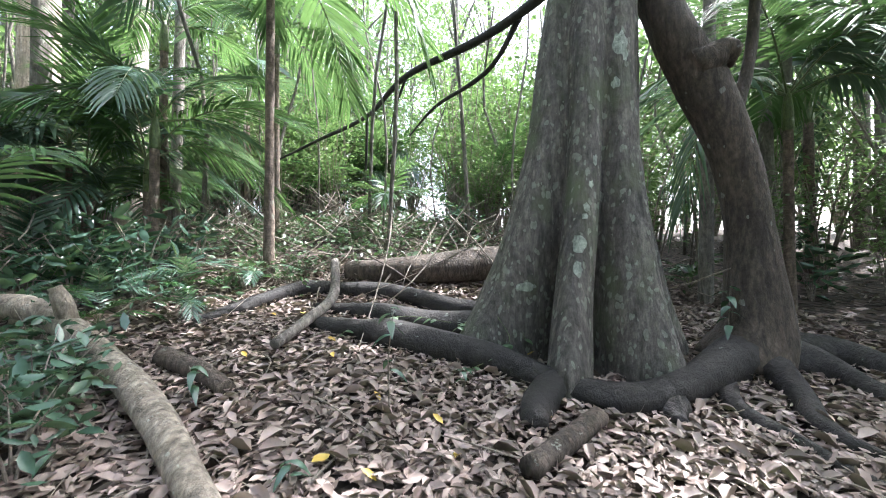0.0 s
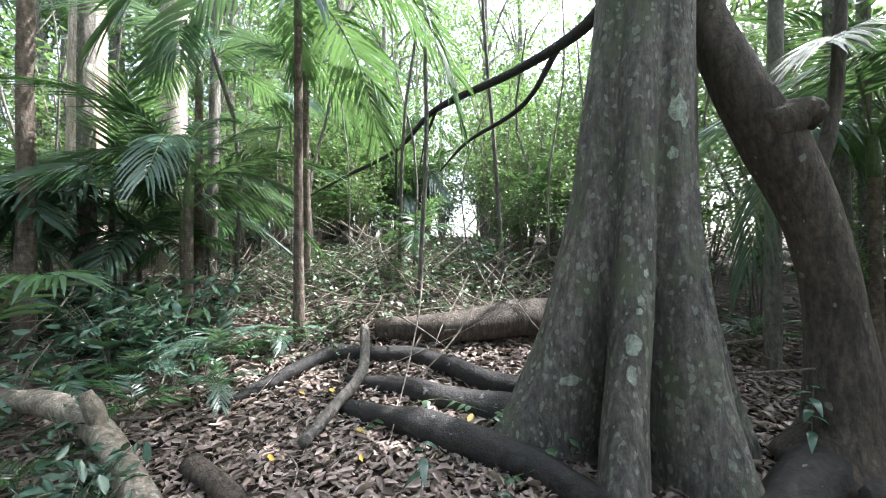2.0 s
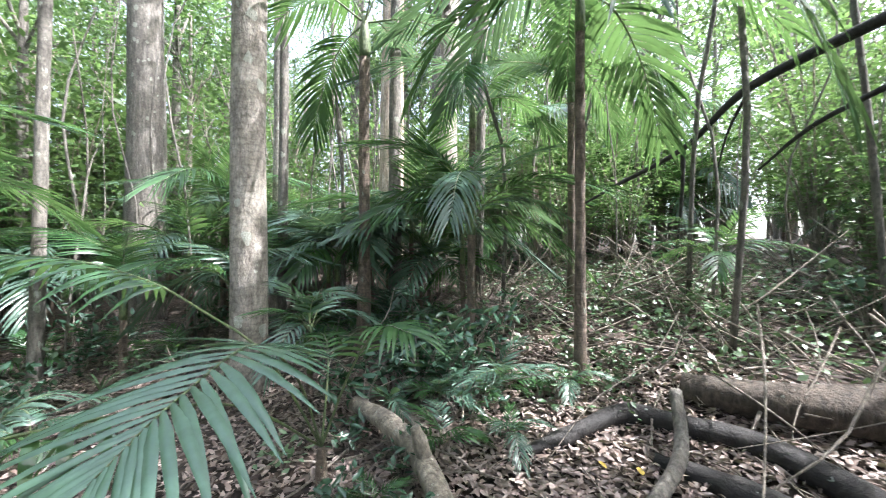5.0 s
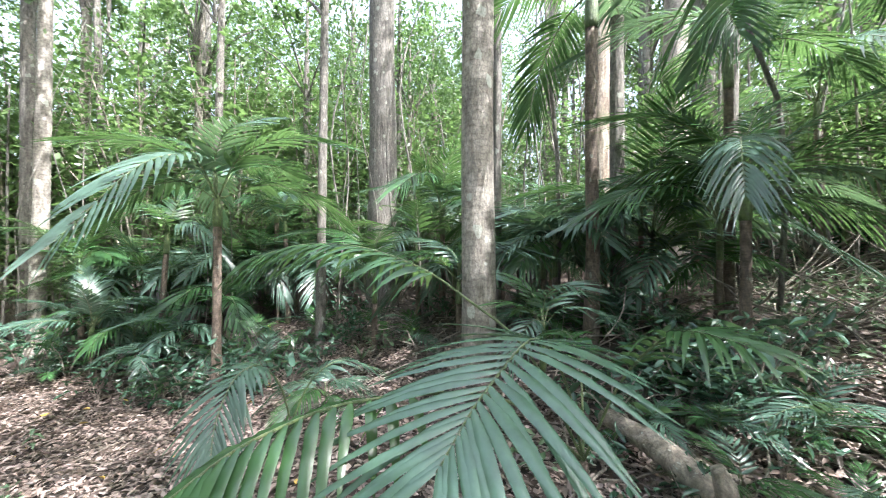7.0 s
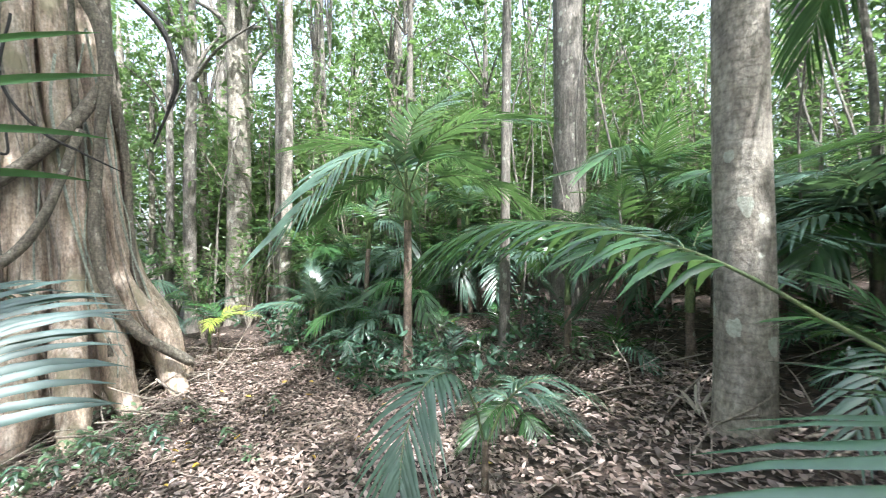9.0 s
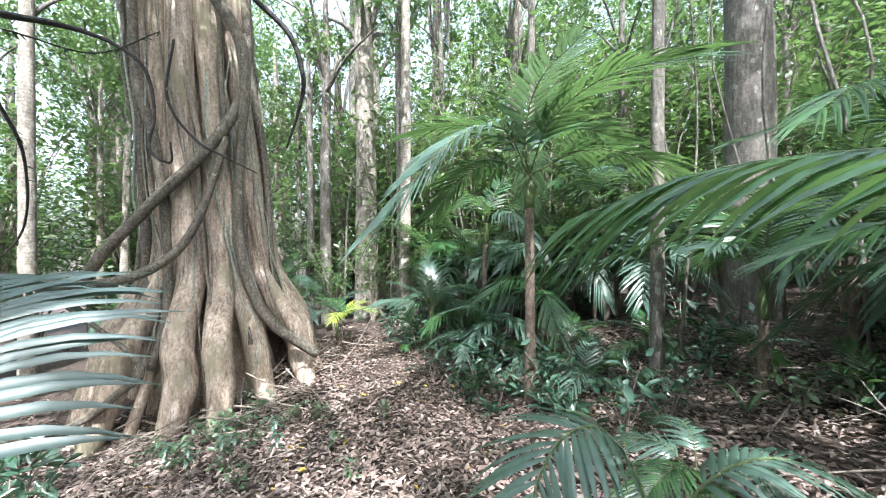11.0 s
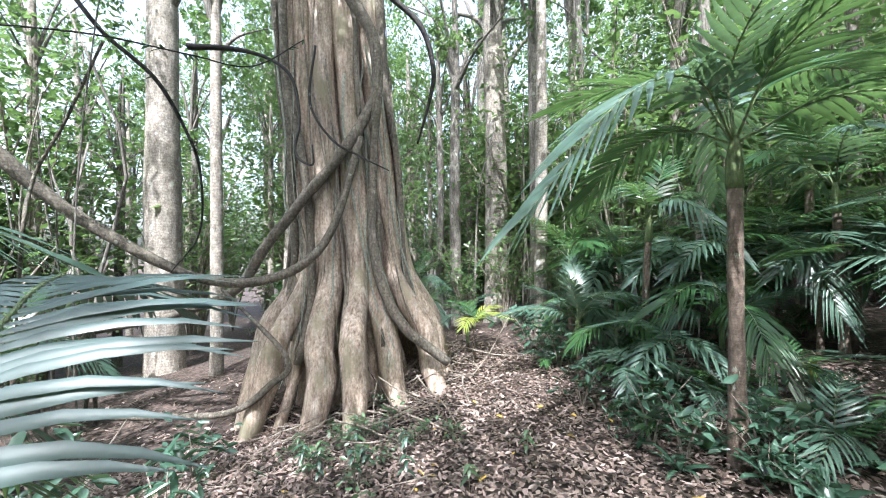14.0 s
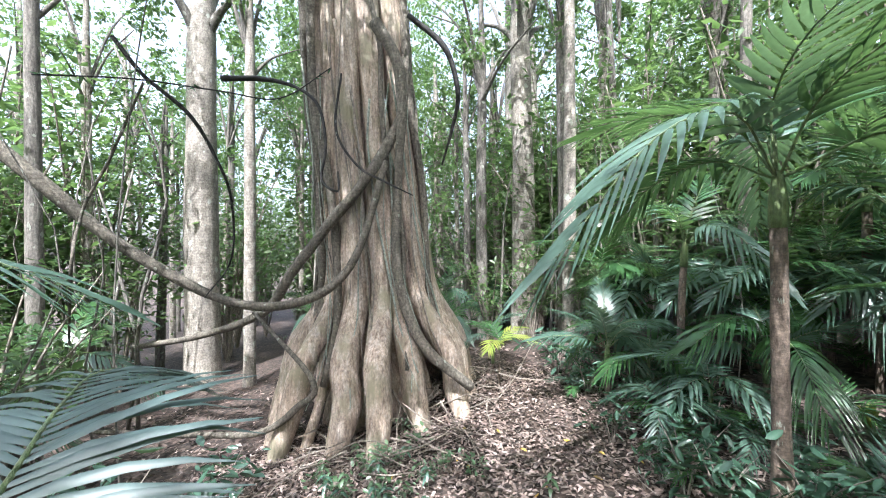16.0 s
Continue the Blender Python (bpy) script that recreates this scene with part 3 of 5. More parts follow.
# ---- the leaning fig beside it ----
tree_b = thing("leaning_fig_tree", "dark brown leaning fig tree with a knotted stem and splayed roots", "tree", 2.75, 3.55)
o = tree_b.matrix_basis.translation
axis_b = base_of(tree_b, [(2.75, 3.5, -0.15), (2.90, 3.51, 0.27), (2.88, 3.55, 1.17), (2.76, 3.59, 1.87), (2.51, 3.63, 2.54), (2.25, 3.72, 3.20), (2.12, 4.05, 4.21), (2.14, 4.32, 6.49), (2.31, 4.47, 10.18)])
v, f = tube(axis_b, [0.38, 0.27, 0.2, 0.195, 0.235, 0.22, 0.19, 0.17, 0.12], 18, 56, 0.14, 5)
part("trunk", mesh_of("trunk", v, f, BARK_DARK), tree_b)
v, f = tube(base_of(tree_b, [(2.42, 3.58, 2.68), (2.59, 3.47, 2.76), (2.70, 3.42, 2.72)]), [0.2, 0.13, 0.1], 10, 8, 0.2, 6)
part("limb_stub", mesh_of("limb_stub", v, f, BARK_DARK), tree_b, "broken knobbly limb stub")
v, f = tube(base_of(tree_b, [(2.85, 3.68, 2.28), (3.03, 3.72, 2.81), (3.13, 3.76, 3.46), (3.27, 3.85, 4.69)]), [0.07, 0.05, 0.05, 0.04], 8, 14, 0.1, 7)
part("side_stem", mesh_of("side_stem", v, f, BARK_DARK), tree_b)
root(tree_b, [(2.7, 3.5), (2.5, 3.42), (2.2, 2.95), (2.11, 2.65), (2.17, 2.38), (2.18, 2.12), (2.24, 1.9)], [0.17, 0.12, 0.08, 0.06, 0.055, 0.05, 0.035], 11)
root(tree_b, [(2.85, 3.5), (2.82, 3.2), (2.68, 2.85), (2.49, 2.54), (2.44, 2.3), (2.5, 2.1)], [0.2, 0.14, 0.1, 0.08, 0.06, 0.04], 12)
root(tree_b, [(3.0, 3.5), (3.27, 3.25), (3.25, 2.88), (3.3, 2.5)], [0.2, 0.14, 0.1, 0.07], 13)
root(tree_b, [(3.0, 3.6), (3.6, 3.55), (3.75, 3.2), (3.9, 2.9)], [0.22, 0.16, 0.12, 0.08], 14)
root(tree_b, [(2.65, 3.5), (2.35, 3.25), (1.95, 3.05)], [0.2, 0.14, 0.1], 15)
b = [((-0.5, 1.2, 9.0), 1.5, 0.5), ((1.5, 1.8, 8.2), 1.6, 0.5)]
part("crown", crown_mesh("crown", b, 2000, 0.24, CANOPY, 12), tree_b, "leafy green crown")

# ---- fallen wood ----
def fallen(pts, radii, label, seed, mat=WOOD_PALE, name="fallen_branch", sides=12, side=None, knob=0.12):
    x, y = pts[0][0], pts[0][1]
    ob = thing(name, label, "fallen branch", x, y, pts[0][2])
    v, f = tube(base_of(ob, pts), radii, sides, (len(pts) - 1) * 8, knob, seed)
    part("stem", mesh_of("stem", v, f, mat), ob)
    for q, rr in side or []:
        v, f = tube(base_of(ob, q), rr, 8, None, 0.1, seed + 1)
        part("stub", mesh_of("stub", v, f, mat), ob)
    return ob


fallen([(-0.84, 1.4, -0.14), (-1.05, 1.6, -0.08), (-1.5, 2.02, 0.0), (-2.05, 2.42, 0.14), (-2.88, 2.9, 0.36), (-3.3, 2.98, 0.48), (-4.0, 3.1, 0.48)], [0.075, 0.075, 0.08, 0.09, 0.1, 0.1, 0.08], "pale weathered fallen branch with a broken fork, leaning over the litter", 1,
       side=[([(-2.84, 2.89, 0.36), (-2.84, 2.83, 0.54), (-2.87, 2.8, 0.66)], [0.065, 0.06, 0.045])])
fallen([(-1.32, 5.25, 0.66), (-0.69, 5.22, 0.66), (-0.1, 5.35, 0.68), (0.7, 5.65, 0.74), (2.2, 6.0, 0.7)], [0.15, 0.19, 0.22, 0.26, 0.26], "thick brown fallen log lying behind the buttressed tree", 2, BARK_DARK, "fallen_log", 16)
fallen([(-1.42, 3.2, 0.14), (-1.32, 3.64, 0.26), (-1.22, 4.2, 0.44), (-1.3, 4.55, 0.82)], [0.05, 0.058, 0.055, 0.05], "greyish dead stick propped over the roots", 3, BARK_FOREST)
fallen([(0.44, 1.96, -0.21), (0.70, 2.18, -0.18), (1.02, 2.47, -0.16)], [0.0724, 0.0764, 0.0658], "short brown dead log on the leaf litter", 4, BARK_DARK, "fallen_log")
fallen([(-2.14, 2.90, 0.12), (-1.73, 2.70, 0.06), (-1.45, 2.54, -0.01)], [0.0759, 0.0759, 0.0633], "short brown dead stick on the leaf litter", 5, BARK_DARK)
fallen([(-3.58, 3.15, 0.20), (-3.23, 3.26, 0.20), (-3.15, 3.56, 0.25)], [0.0609, 0.0609, 0.0487], "grey dead stick among the shrubs", 6, TWIG)
fallen([(-1.00, 1.70, -0.18), (-1.26, 2.23, -0.11), (-1.49, 2.59, -0.05), (-1.79, 2.85, 0.02)], [0.0154, 0.0179, 0.0179, 0.0128], "thin dry vine curling over the litter", 7, TWIG, "dry_vine", 6)
fallen([(-2.07, 1.86, -0.08), (-1.78, 2.00, -0.09), (-1.47, 2.19, -0.10)], [0.0379, 0.0353, 0.0252], "yellowish dead stick on the leaf litter", 8, TWIG)
fallen([(-3.88, 3.44, 0.27), (-3.65, 3.49, 0.27), (-3.23, 3.41, 0.22)], [0.0847, 0.0847, 0.0726], "pale broken branch end on the litter", 9)
fallen([(-3.63, 7.97, 2.82), (-2.68, 7.97, 3.29), (-1.58, 7.86, 3.79), (-0.72, 7.45, 4.43), (0.65, 6.55, 4.65), (1.39, 5.55, 4.67), (1.69, 4.95, 4.79)], [0.02, 0.03, 0.045, 0.06, 0.07, 0.09, 0.1], "dark bare dead branch slung from the tree", 10, ROOT_DARK, "hanging_branch", 10,
       [([(-1.58, 7.86, 3.79), (-1.62, 7.97, 3.05), (-1.74, 8.38, 2.16)], [0.035, 0.03, 0.02]), ([(-0.72, 7.45, 4.43), (-0.99, 7.86, 3.97), (-1.14, 8.07, 3.44)], [0.03, 0.02, 0.01]),
        ([(1.22, 5.95, 4.67), (0.90, 6.26, 4.15), (0.55, 6.56, 3.91), (-0.15, 6.96, 3.62), (-0.65, 7.37, 3.22)], [0.05, 0.04, 0.04, 0.03, 0.015])])

# ---- trunks that stand clear ----
forest_tree(-6.0, 2.9, 15, 0.215, 21, BARK_PALE, 1200, 3.0, "straight pale grey tree with faint rings on its smooth bark")
forest_tree(-12.8, 3.35, 17, 0.4, 22, BARK_FOREST, 3000, 3.6, "thick grey-brown rainforest tree with a dark hollow foot")
forest_tree(-8.65, 8.0, 16, 0.33, 23, BARK_TAN, 900, 3.2, "tan smooth-barked rainforest tree")
forest_tree(-7.9, -14.7, 17, 0.48, 24, BARK_PALE, 2600, 3.2, "thick pale grey rainforest tree")
forest_tree(-8.5, -12.3, 14, 0.16, 25, BARK_PALE, 1600, 2.4)
forest_tree(-15.3, -5.7, 13, 0.18, 26, BARK_FOREST, 1800, 2.4)
forest_tree(-21.8, -10.7, 18, 0.5, 27, BARK_PALE, 2600, 3.2)
forest_tree(-16.2, -7.7, 16, 0.4, 28, BARK_PALE, 2400, 3.0)
for i, (x, y, g, mt) in enumerate([(-7.4, -18.3, .15, 0), (-7.1, -21.6, .15, 1), (-19.1, -10.8, .16, 1), (-15.8, -10.0, .13, 0), (-19.2, -6.0, .17, 1), (-15.3, -1.4, .12, 0), (-17.2, -2.3, .14, 1), (-18.2, -12.6, .12, 1),
                                   (-18.3, -5.0, .12, 0), (-19.1, -14.6, .2, 1), (-8.1, 4.5, .09, 0), (-10.4, 1.3, .1, 0), (-13.6, -4.8, .15, 1), (5.2, 6.0, .09, 0), (5.9, 6.5, .08, 0), (3.6, 5.2, .08, 0), (-5.7, 8.0, .1, 0), (-6.4, 6.0, .12, 0),
                                   (-9.6, 5.2, .15, 1), (-7.4, 9.0, .3, 1), (-12, -15, .12, 1), (-10, -19, .15, 0), (-14, -18, .14, 1), (-16.5, -13.5, .15, 0), (-4.2, -13, .15, 0), (-5.2, -16, .13, 1)]):
    forest_tree(x, y, 11 + (i * 37 % 50) / 10, g, 40 + i, (BARK_FOREST, BARK_PALE)[mt], 450 if -11 < x < -2 and y > 3 else 1300, 2.3, "slender rainforest tree with mottled grey bark", ((i * 13 % 7 - 3) * 0.008, (i * 29 % 7 - 3) * 0.008))

# ---- the strangler fig ----
CX, CY = -9.55, -7.35
CZ = -1.1
fig = thing("strangler_fig", "huge tan strangler fig of fused aerial roots with hanging lianas", "tree", CX, CY, CZ)
part("core", buttressed_trunk("core", lambda z: (0.05 * max(z - 1, 0), -0.055 * max(z - 1, 0)), stepwise([(-0.3, 1.0), (1, 0.7), (3, 0.52), (8, 0.46), (15, 0.4)]), [(k * 40 + 13, 0.25, 12) for k in range(9)], 3.0, BARK_TAN, 15.0, 0.25, 90, 40, 4), fig)
rng = random.Random(5)
for k in range(14):
    a = k * 360 / 14 + rng.uniform(-5, 5)
    far = 1.75 + rng.uniform(-0.2, 0.6) + 0.5 * abs(math.cos(radians(a - 135)))
    ca, sa = math.cos(radians(a)), math.sin(radians(a))
    g = rng.choice((0.19, 0.23, 0.27, 0.31)) * rng.uniform(0.9, 1.1)
    tw = rng.uniform(-9, 9)
    pts = []
    for z, r in ((-0.0, far), (0.5, far * 0.82), (1.2, 0.62 * far + 0.3), (2.4, 1.08), (4.0, 0.95), (6.0, 0.88), (9.0, 0.82), (13.0, 0.7)):
        aa = radians(a + tw * z * 0.35 + rng.uniform(-3, 3))
        x, y = r * math.cos(aa) + 0.05 * max(z - 1, 0), r * math.sin(aa) - 0.055 * max(z - 1, 0)
        pts.append((x, y, z if z > 0 else land(CX + x, CY + y) - CZ - 0.35))
    v, f = tube(pts, [g * 0.7, g * 1.1, g * 1.1, g, g, g * 0.95, g * 0.9, g * 0.7], 12, 44, 0.12, k)
    part("aerial_root", mesh_of("aerial_root", v, f, BARK_TAN), fig)
for k in range(10):
    a, tw = k * 360 / 10 + rng.uniform(-10, 10), rng.choice((-1, 1)) * rng.uniform(10, 26)
    g = rng.uniform(0.04, 0.08)
    pts = []
    for z, r in ((0.0, rng.uniform(1.7, 2.2)), (0.9, 1.5), (2.2, 1.2), (3.8, 1.1), (5.6, 1.06), (8.0, 1.0)):
        aa = radians(a + tw * z * 0.4 + rng.uniform(-4, 4))
        x, y = r * math.cos(aa) + 0.05 * max(z - 1, 0), r * math.sin(aa) - 0.055 * max(z - 1, 0)
        pts.append((x, y, z if z > 0 else land(CX + x, CY + y) - CZ - 0.2))
    v, f = tube(pts, [g * 1.5, g * 1.2, g, g, g * 0.9, g * 0.7], 9, 34, 0.12, k + 50)
    part("aerial_root", mesh_of("aerial_root", v, f, BARK_TAN), fig)
for k in range(30):
    a = rng.uniform(0, 360)
    pts, aa, z = [], a, 9.0
    while z > 0.1:
        r = 1.14 + 0.3 * max(0, 2.6 - z) * (1 if z < 2.6 else 0) + rng.uniform(0, 0.12)
        pts.append((r * math.cos(radians(aa)) + 0.05 * max(z - 1, 0), r * math.sin(radians(aa)) - 0.055 * max(z - 1, 0), z))
        aa += rng.uniform(-14, 14)
        z -= rng.uniform(1.0, 1.6)
    g = rng.choice((0.012, 0.016, 0.02, 0.03, 0.05, 0.09))
    v, f = tube(pts, [g, g, g * 0.8], 7, None, 0.1, k)
    part("hanging_root", mesh_of("hanging_root", v, f, LIANA if g > 0.025 else TWIG), fig)
for k in range(16):
    aa, z, pts = rng.uniform(-10, 115), rng.uniform(4.5, 8.0), []
    while z > 0.2:
        r = 1.2 + 0.32 * max(0, 2.6 - z) + rng.uniform(0.0, 0.14)
        pts.append((r * math.cos(radians(aa)) + 0.05 * max(z - 1, 0), r * math.sin(radians(aa)) - 0.055 * max(z - 1, 0), z))
        aa += rng.uniform(-7, 7)
        z -= rng.uniform(0.6, 1.2)
    g = rng.choice((0.009, 0.012, 0.016, 0.024))
    v, f = tube(pts, [g, g, g * 0.7], 6, None, 0.1, k + 90)
    part("hanging_root", mesh_of("hanging_root", v, f, LICHEN if k % 3 else TWIG), fig, "thin pale hanging root")
b = [((0, 0, 13), 2.0, 0.2), ((3, 1, 12), 2.0, 0.2), ((-2.5, 2, 12.5), 2.0, 0.2), ((0.5, -3, 12), 2.0, 0.2), ((-1, 3.2, 11), 1.8, 0.2)]
part("limb", limbs(13, 0.6, b, 9), fig)
part("crown", crown_mesh("crown", b, 4500, 0.25, CANOPY, 13), fig, "leafy green crown")


def liana(pts, radii, label, seed, sides=10, mat=None, name="liana", leaves=0, leafmat=None, broad=1.0):
    ob = thing(name, label, "vine", pts[0][0], pts[0][1], pts[0][2])
    v, f = tube(base_of(ob, pts), radii, sides, (len(pts) - 1) * 9, 0.1, seed)
    part("stem", mesh_of("stem", v, f, mat or LIANA), ob)
    if leaves:
        rg = random.Random(seed)
        line = spline(base_of(ob, pts), 60)
        for _ in range(leaves):
            p, a = line[rg.randrange(61)], rg.uniform(0, 6.28)
            v, f = [], []
            leaflet(p, Vector((math.cos(a), math.sin(a), rg.uniform(-0.5, 0.3))).normalized(), Vector((-math.sin(a), math.cos(a), 0)), rg.uniform(0.09, 0.16) / broad ** 0.6, rg.uniform(0.035, 0.055) * broad, 0.3, v, f, 4, 0.15)
            part("leaf", mesh_of("leaf", v, f, leafmat or BROADLEAF), ob)
    return ob


liana([(-8.80, -6.21, 3.93), (-8.36, -6.42, 2.31), (-7.93, -6.77, 1.53), (-7.27, -7.38, 1.22), (-6.51, -7.81, 1.35), (-5.68, -8.31, 1.91), (-4.91, -8.59, 2.57), (-4.18, -8.67, 3.36), (-3.02, -9.24, 4.65)],
      [0.06, 0.075, 0.085, 0.085, 0.08, 0.09, 0.1, 0.11, 0.11], "thick grey-brown liana sagging from the strangler fig", 1)
liana([(-9.15, -6.11, 4.87), (-8.66, -6.38, 3.82), (-8.09, -7.04, 2.75), (-7.64, -7.71, 1.79), (-7.37, -8.34, 1.01), (-6.66, -9.63, 0.47), (-5.74, -11.30, 0.10)],
      [0.1, 0.1, 0.1, 0.09, 0.09, 0.07, 0.06], "grey liana crossing the face of the strangler fig", 2)
liana([(-8.67, -6.35, 6.62), (-8.95, -6.03, 5.86), (-9.01, -5.96, 4.89), (-9.03, -6.10, 3.84), (-9.00, -6.14, 2.10), (-9.07, -5.91, 1.02), (-9.27, -5.52, 0.29), (-9.87, -4.99, -0.39)],
      [0.12, 0.11, 0.1, 0.08, 0.09, 0.11, 0.1, 0.09], "pale lichen-spotted liana running down the strangler fig", 3, 12)
liana([(-9.30, -6.09, 6.92), (-9.84, -5.61, 6.30), (-10.09, -5.48, 5.44), (-10.17, -5.69, 4.82), (-10.24, -6.08, 4.08)], [0.06, 0.06, 0.05, 0.035, 0.02], "dark curved branch hanging beside the fig", 4, 8, ROOT_DARK)
liana([(-6.63, -8.42, 5.52), (-7.18, -7.78, 5.48), (-7.54, -7.21, 5.25), (-7.75, -6.81, 4.84), (-7.83, -6.72, 4.13), (-7.78, -6.78, 3.52), (-7.92, -6.47, 3.29), (-7.92, -6.46, 3.64)], [0.06, 0.045, 0.03, 0.03, 0.025, 0.025, 0.02, 0.015], "thin dark vine looping in front of the fig", 5, 7, ROOT_DARK)
liana([(-8.08, -6.59, 5.50), (-8.01, -6.67, 4.47), (-8.27, -6.37, 3.79), (-8.61, -5.98, 3.48), (-8.94, -5.59, 3.22)], [0.02, 0.025, 0.025, 0.02, 0.01], "thin brown vine on the fig trunk", 6, 6, ROOT_DARK)
liana([(-4.94, -7.31, 5.19), (-5.27, -7.24, 4.74), (-5.79, -7.10, 4.28), (-6.15, -7.14, 3.72), (-6.39, -7.17, 3.07), (-6.46, -7.40, 2.09), (-6.16, -7.75, 1.44)], [0.03, 0.03, 0.03, 0.025, 0.02, 0.015, 0.01], "thin hanging vine with a few small leaves", 7, 7, ROOT_DARK, leaves=20)
liana([(-5.31, -7.50, 4.73), (-4.97, -7.90, 3.61), (-4.67, -8.25, 2.72), (-4.56, -8.38, 1.43), (-5.09, -22.05, -2.79)], [0.018, 0.02, 0.022, 0.022, 0.025], "thin grey vine climbing from the shrubs", 8, 6, leaves=25)
liana([(-4.19, -7.43, 4.45), (-5.14, -6.93, 4.54), (-6.15, -6.84, 4.66), (-7.02, -6.74, 4.78), (-7.94, -6.74, 5.60)], [0.012, 0.012, 0.012, 0.012, 0.01], "thin straight vine strung across the gap", 9, 6, ROOT_DARK, leaves=30)
liana([(-7.02, -7.98, 1.07), (-7.56, -6.74, -0.08), (-7.37, -6.97, -0.57), (-6.92, -7.49, -1.01), (-6.08, -8.47, -1.06), (-4.79, -9.96, -1.03)], [0.03, 0.05, 0.06, 0.06, 0.05, 0.04], "low liana curling along the ground by the fig", 10)

# ---- small growth by the buttressed tree ----
for k, pts in enumerate([[(-1.03, 3.56, 0.11), (-0.78, 3.65, 0.23), (-0.37, 3.86, 0.27), (0.08, 3.67, 0.24)], [(-0.07, 3.29, -0.02), (0.08, 3.64, 0.15), (0.37, 3.72, 0.29), (0.65, 3.63, 0.31), (0.74, 3.40, 0.14)],
                         [(0.22, 3.20, -0.07), (0.45, 3.17, 0.05), (0.59, 3.37, 0.15), (0.49, 3.41, 0.34)], [(-2.54, 4.43, 0.44), (-2.10, 4.46, 0.50), (-1.68, 4.64, 0.52), (-1.25, 4.79, 0.54)], [(-2.39, 4.88, 0.56), (-2.18, 5.21, 0.70), (-1.60, 5.05, 0.68)]]):
    liana(pts, [0.004, 0.004, 0.003], "trailing ivy-like vine with pale lobed leaves over the roots", 30 + k, 5, RACHIS, "ivy_vine", 13, IVY, 1.7)


def sapling(x, y, height, leaves, length, mat, seed, label):
    """A single-stemmed seedling with a few large leaves hanging at its top."""
    rg = random.Random(seed)
    ob = thing("sapling", label, "sapling", x, y)
    pts = [(0, 0, -0.05), (rg.uniform(-.02, .02), 0.01, height * 0.5), (rg.uniform(-.03, .03), 0, height)]
    part("stem", tube_mesh("stem", pts, [0.006, 0.005, 0.003], TWIG, 6, 10), ob)
    for i in range(leaves):
        a = i * 2.4 + rg.uniform(-.4, .4)
        h = height * (1 - 0.06 * i if i < leaves - 2 else rg.uniform(0.45, 0.75))
        v, f = [], []
        leaflet(Vector((0, 0, h)), Vector((math.cos(a), math.sin(a), 0.15)).normalized(), Vector((-math.sin(a), math.cos(a), 0)), length * rg.uniform(0.8, 1.2), length * 0.42, 0.75, v, f, 4, 0.12)
        part("leaf", mesh_of("leaf", v, f, mat), ob)


sapling(-0.34, 2.45, 0.72, 7, 0.13, PALM_LEAF_BLUE, 1, "thin seedling with pale bluish drooping leaves on the litter")
sapling(0.15, 2.84, 0.2, 5, 0.09, BROADLEAF, 2, "small green seedling in the leaf litter")
sapling(-0.71, 1.77, 0.14, 5, 0.1, PALM_LEAF_BLUE, 3, "small bluish seedling in the leaf litter")
sapling(-1.59, 2.42, 0.25, 6, 0.12, PALM_LEAF_BLUE, 4, "small bluish seedling beside the fallen branch")
sapling(2.57, 3.41, 0.75, 8, 0.15, BROADLEAF, 5, "seedling with long green leaves before the leaning fig")
sapling(-7.24, -3.54, 0.35, 7, 0.12, BROADLEAF, 6, "small green seedling in the leaf litter")
sapling(-6.90, -4.05, 0.45, 7, 0.12, BROADLEAF, 7, "small green seedling in the leaf litter")
sapling(-6.58, -4.25, 0.5, 9, 0.12, BROADLEAF, 8, "bushy dark seedling in the leaf litter")
sapling(-6.83, -5.01, 0.4, 9, 0.12, BROADLEAF, 9, "bushy dark seedling in the leaf litter")

# ---- palms that stand clear ----
palm(-2.3, 5.0, 4.1, 0.06, 10, 61, FRONDS_BIG, size=1.2, rise=(-8, 42), label="slim dark-stemmed palm with arching green fronds")
palm(-5.45, 4.4, 4.6, 0.09, 7, 62, size=1.3, rise=(-15, 60), label="brown ringed palm stem with fronds high above")
palm(-3.9, 5.1, 1.7, 0.06, 7, 63, size=0.9, rise=(5, 65), label="low palm with arching green fronds")
palm(-9.35, -0.6, 3.0, 0.08, 9, 64, FRONDS_BIG, size=1.15, rise=(8, 66), label="tall feather palm with glossy drooping fronds")

palm(-4.9, 6.6, 3.5, 0.07, 6, 65, size=1.1, rise=(0, 60))
palm(-10.6, 4.4, 1.9, 0.08, 9, 68, size=1.2)
palm(-3.2, 7.2, 3.6, 0.07, 6, 69, size=1.1, rise=(0, 60))
palm(-7.6, 3.4, 0.7, 0.06, 8, 70, size=0.9)
palm(-9.0, 2.2, 0.9, 0.06, 8, 71, size=1.0)
palm(-11.3, -3.0, 0.7, 0.06, 8, 72, size=0.8)
palm(4.35, 4.75, 2.3, 0.06, 9, 83, size=1.05, rise=(-10, 55))
palm(5.6, 4.4, 2.2, 0.08, 9, 76, size=1.3)
palm(6.4, 6.6, 2.6, 0.08, 9, 78, size=1.3)
palm(-6.9, 1.0, 0.12, 0.04, 6, 79, size=0.5, rise=(5, 50))
palm(-5.0, 3.2, 0.3, 0.04, 7, 80, FRONDS_SMALL, size=1.2)
palm(-11.8, -5.9, 0.25, 0.04, 6, 81, FRONDS_SMALL, size=1.2)
yellow_palm = thing("palm", "small palm seedling with yellowing fronds", "palm", -11.2, -5.3, None, "forest palms")
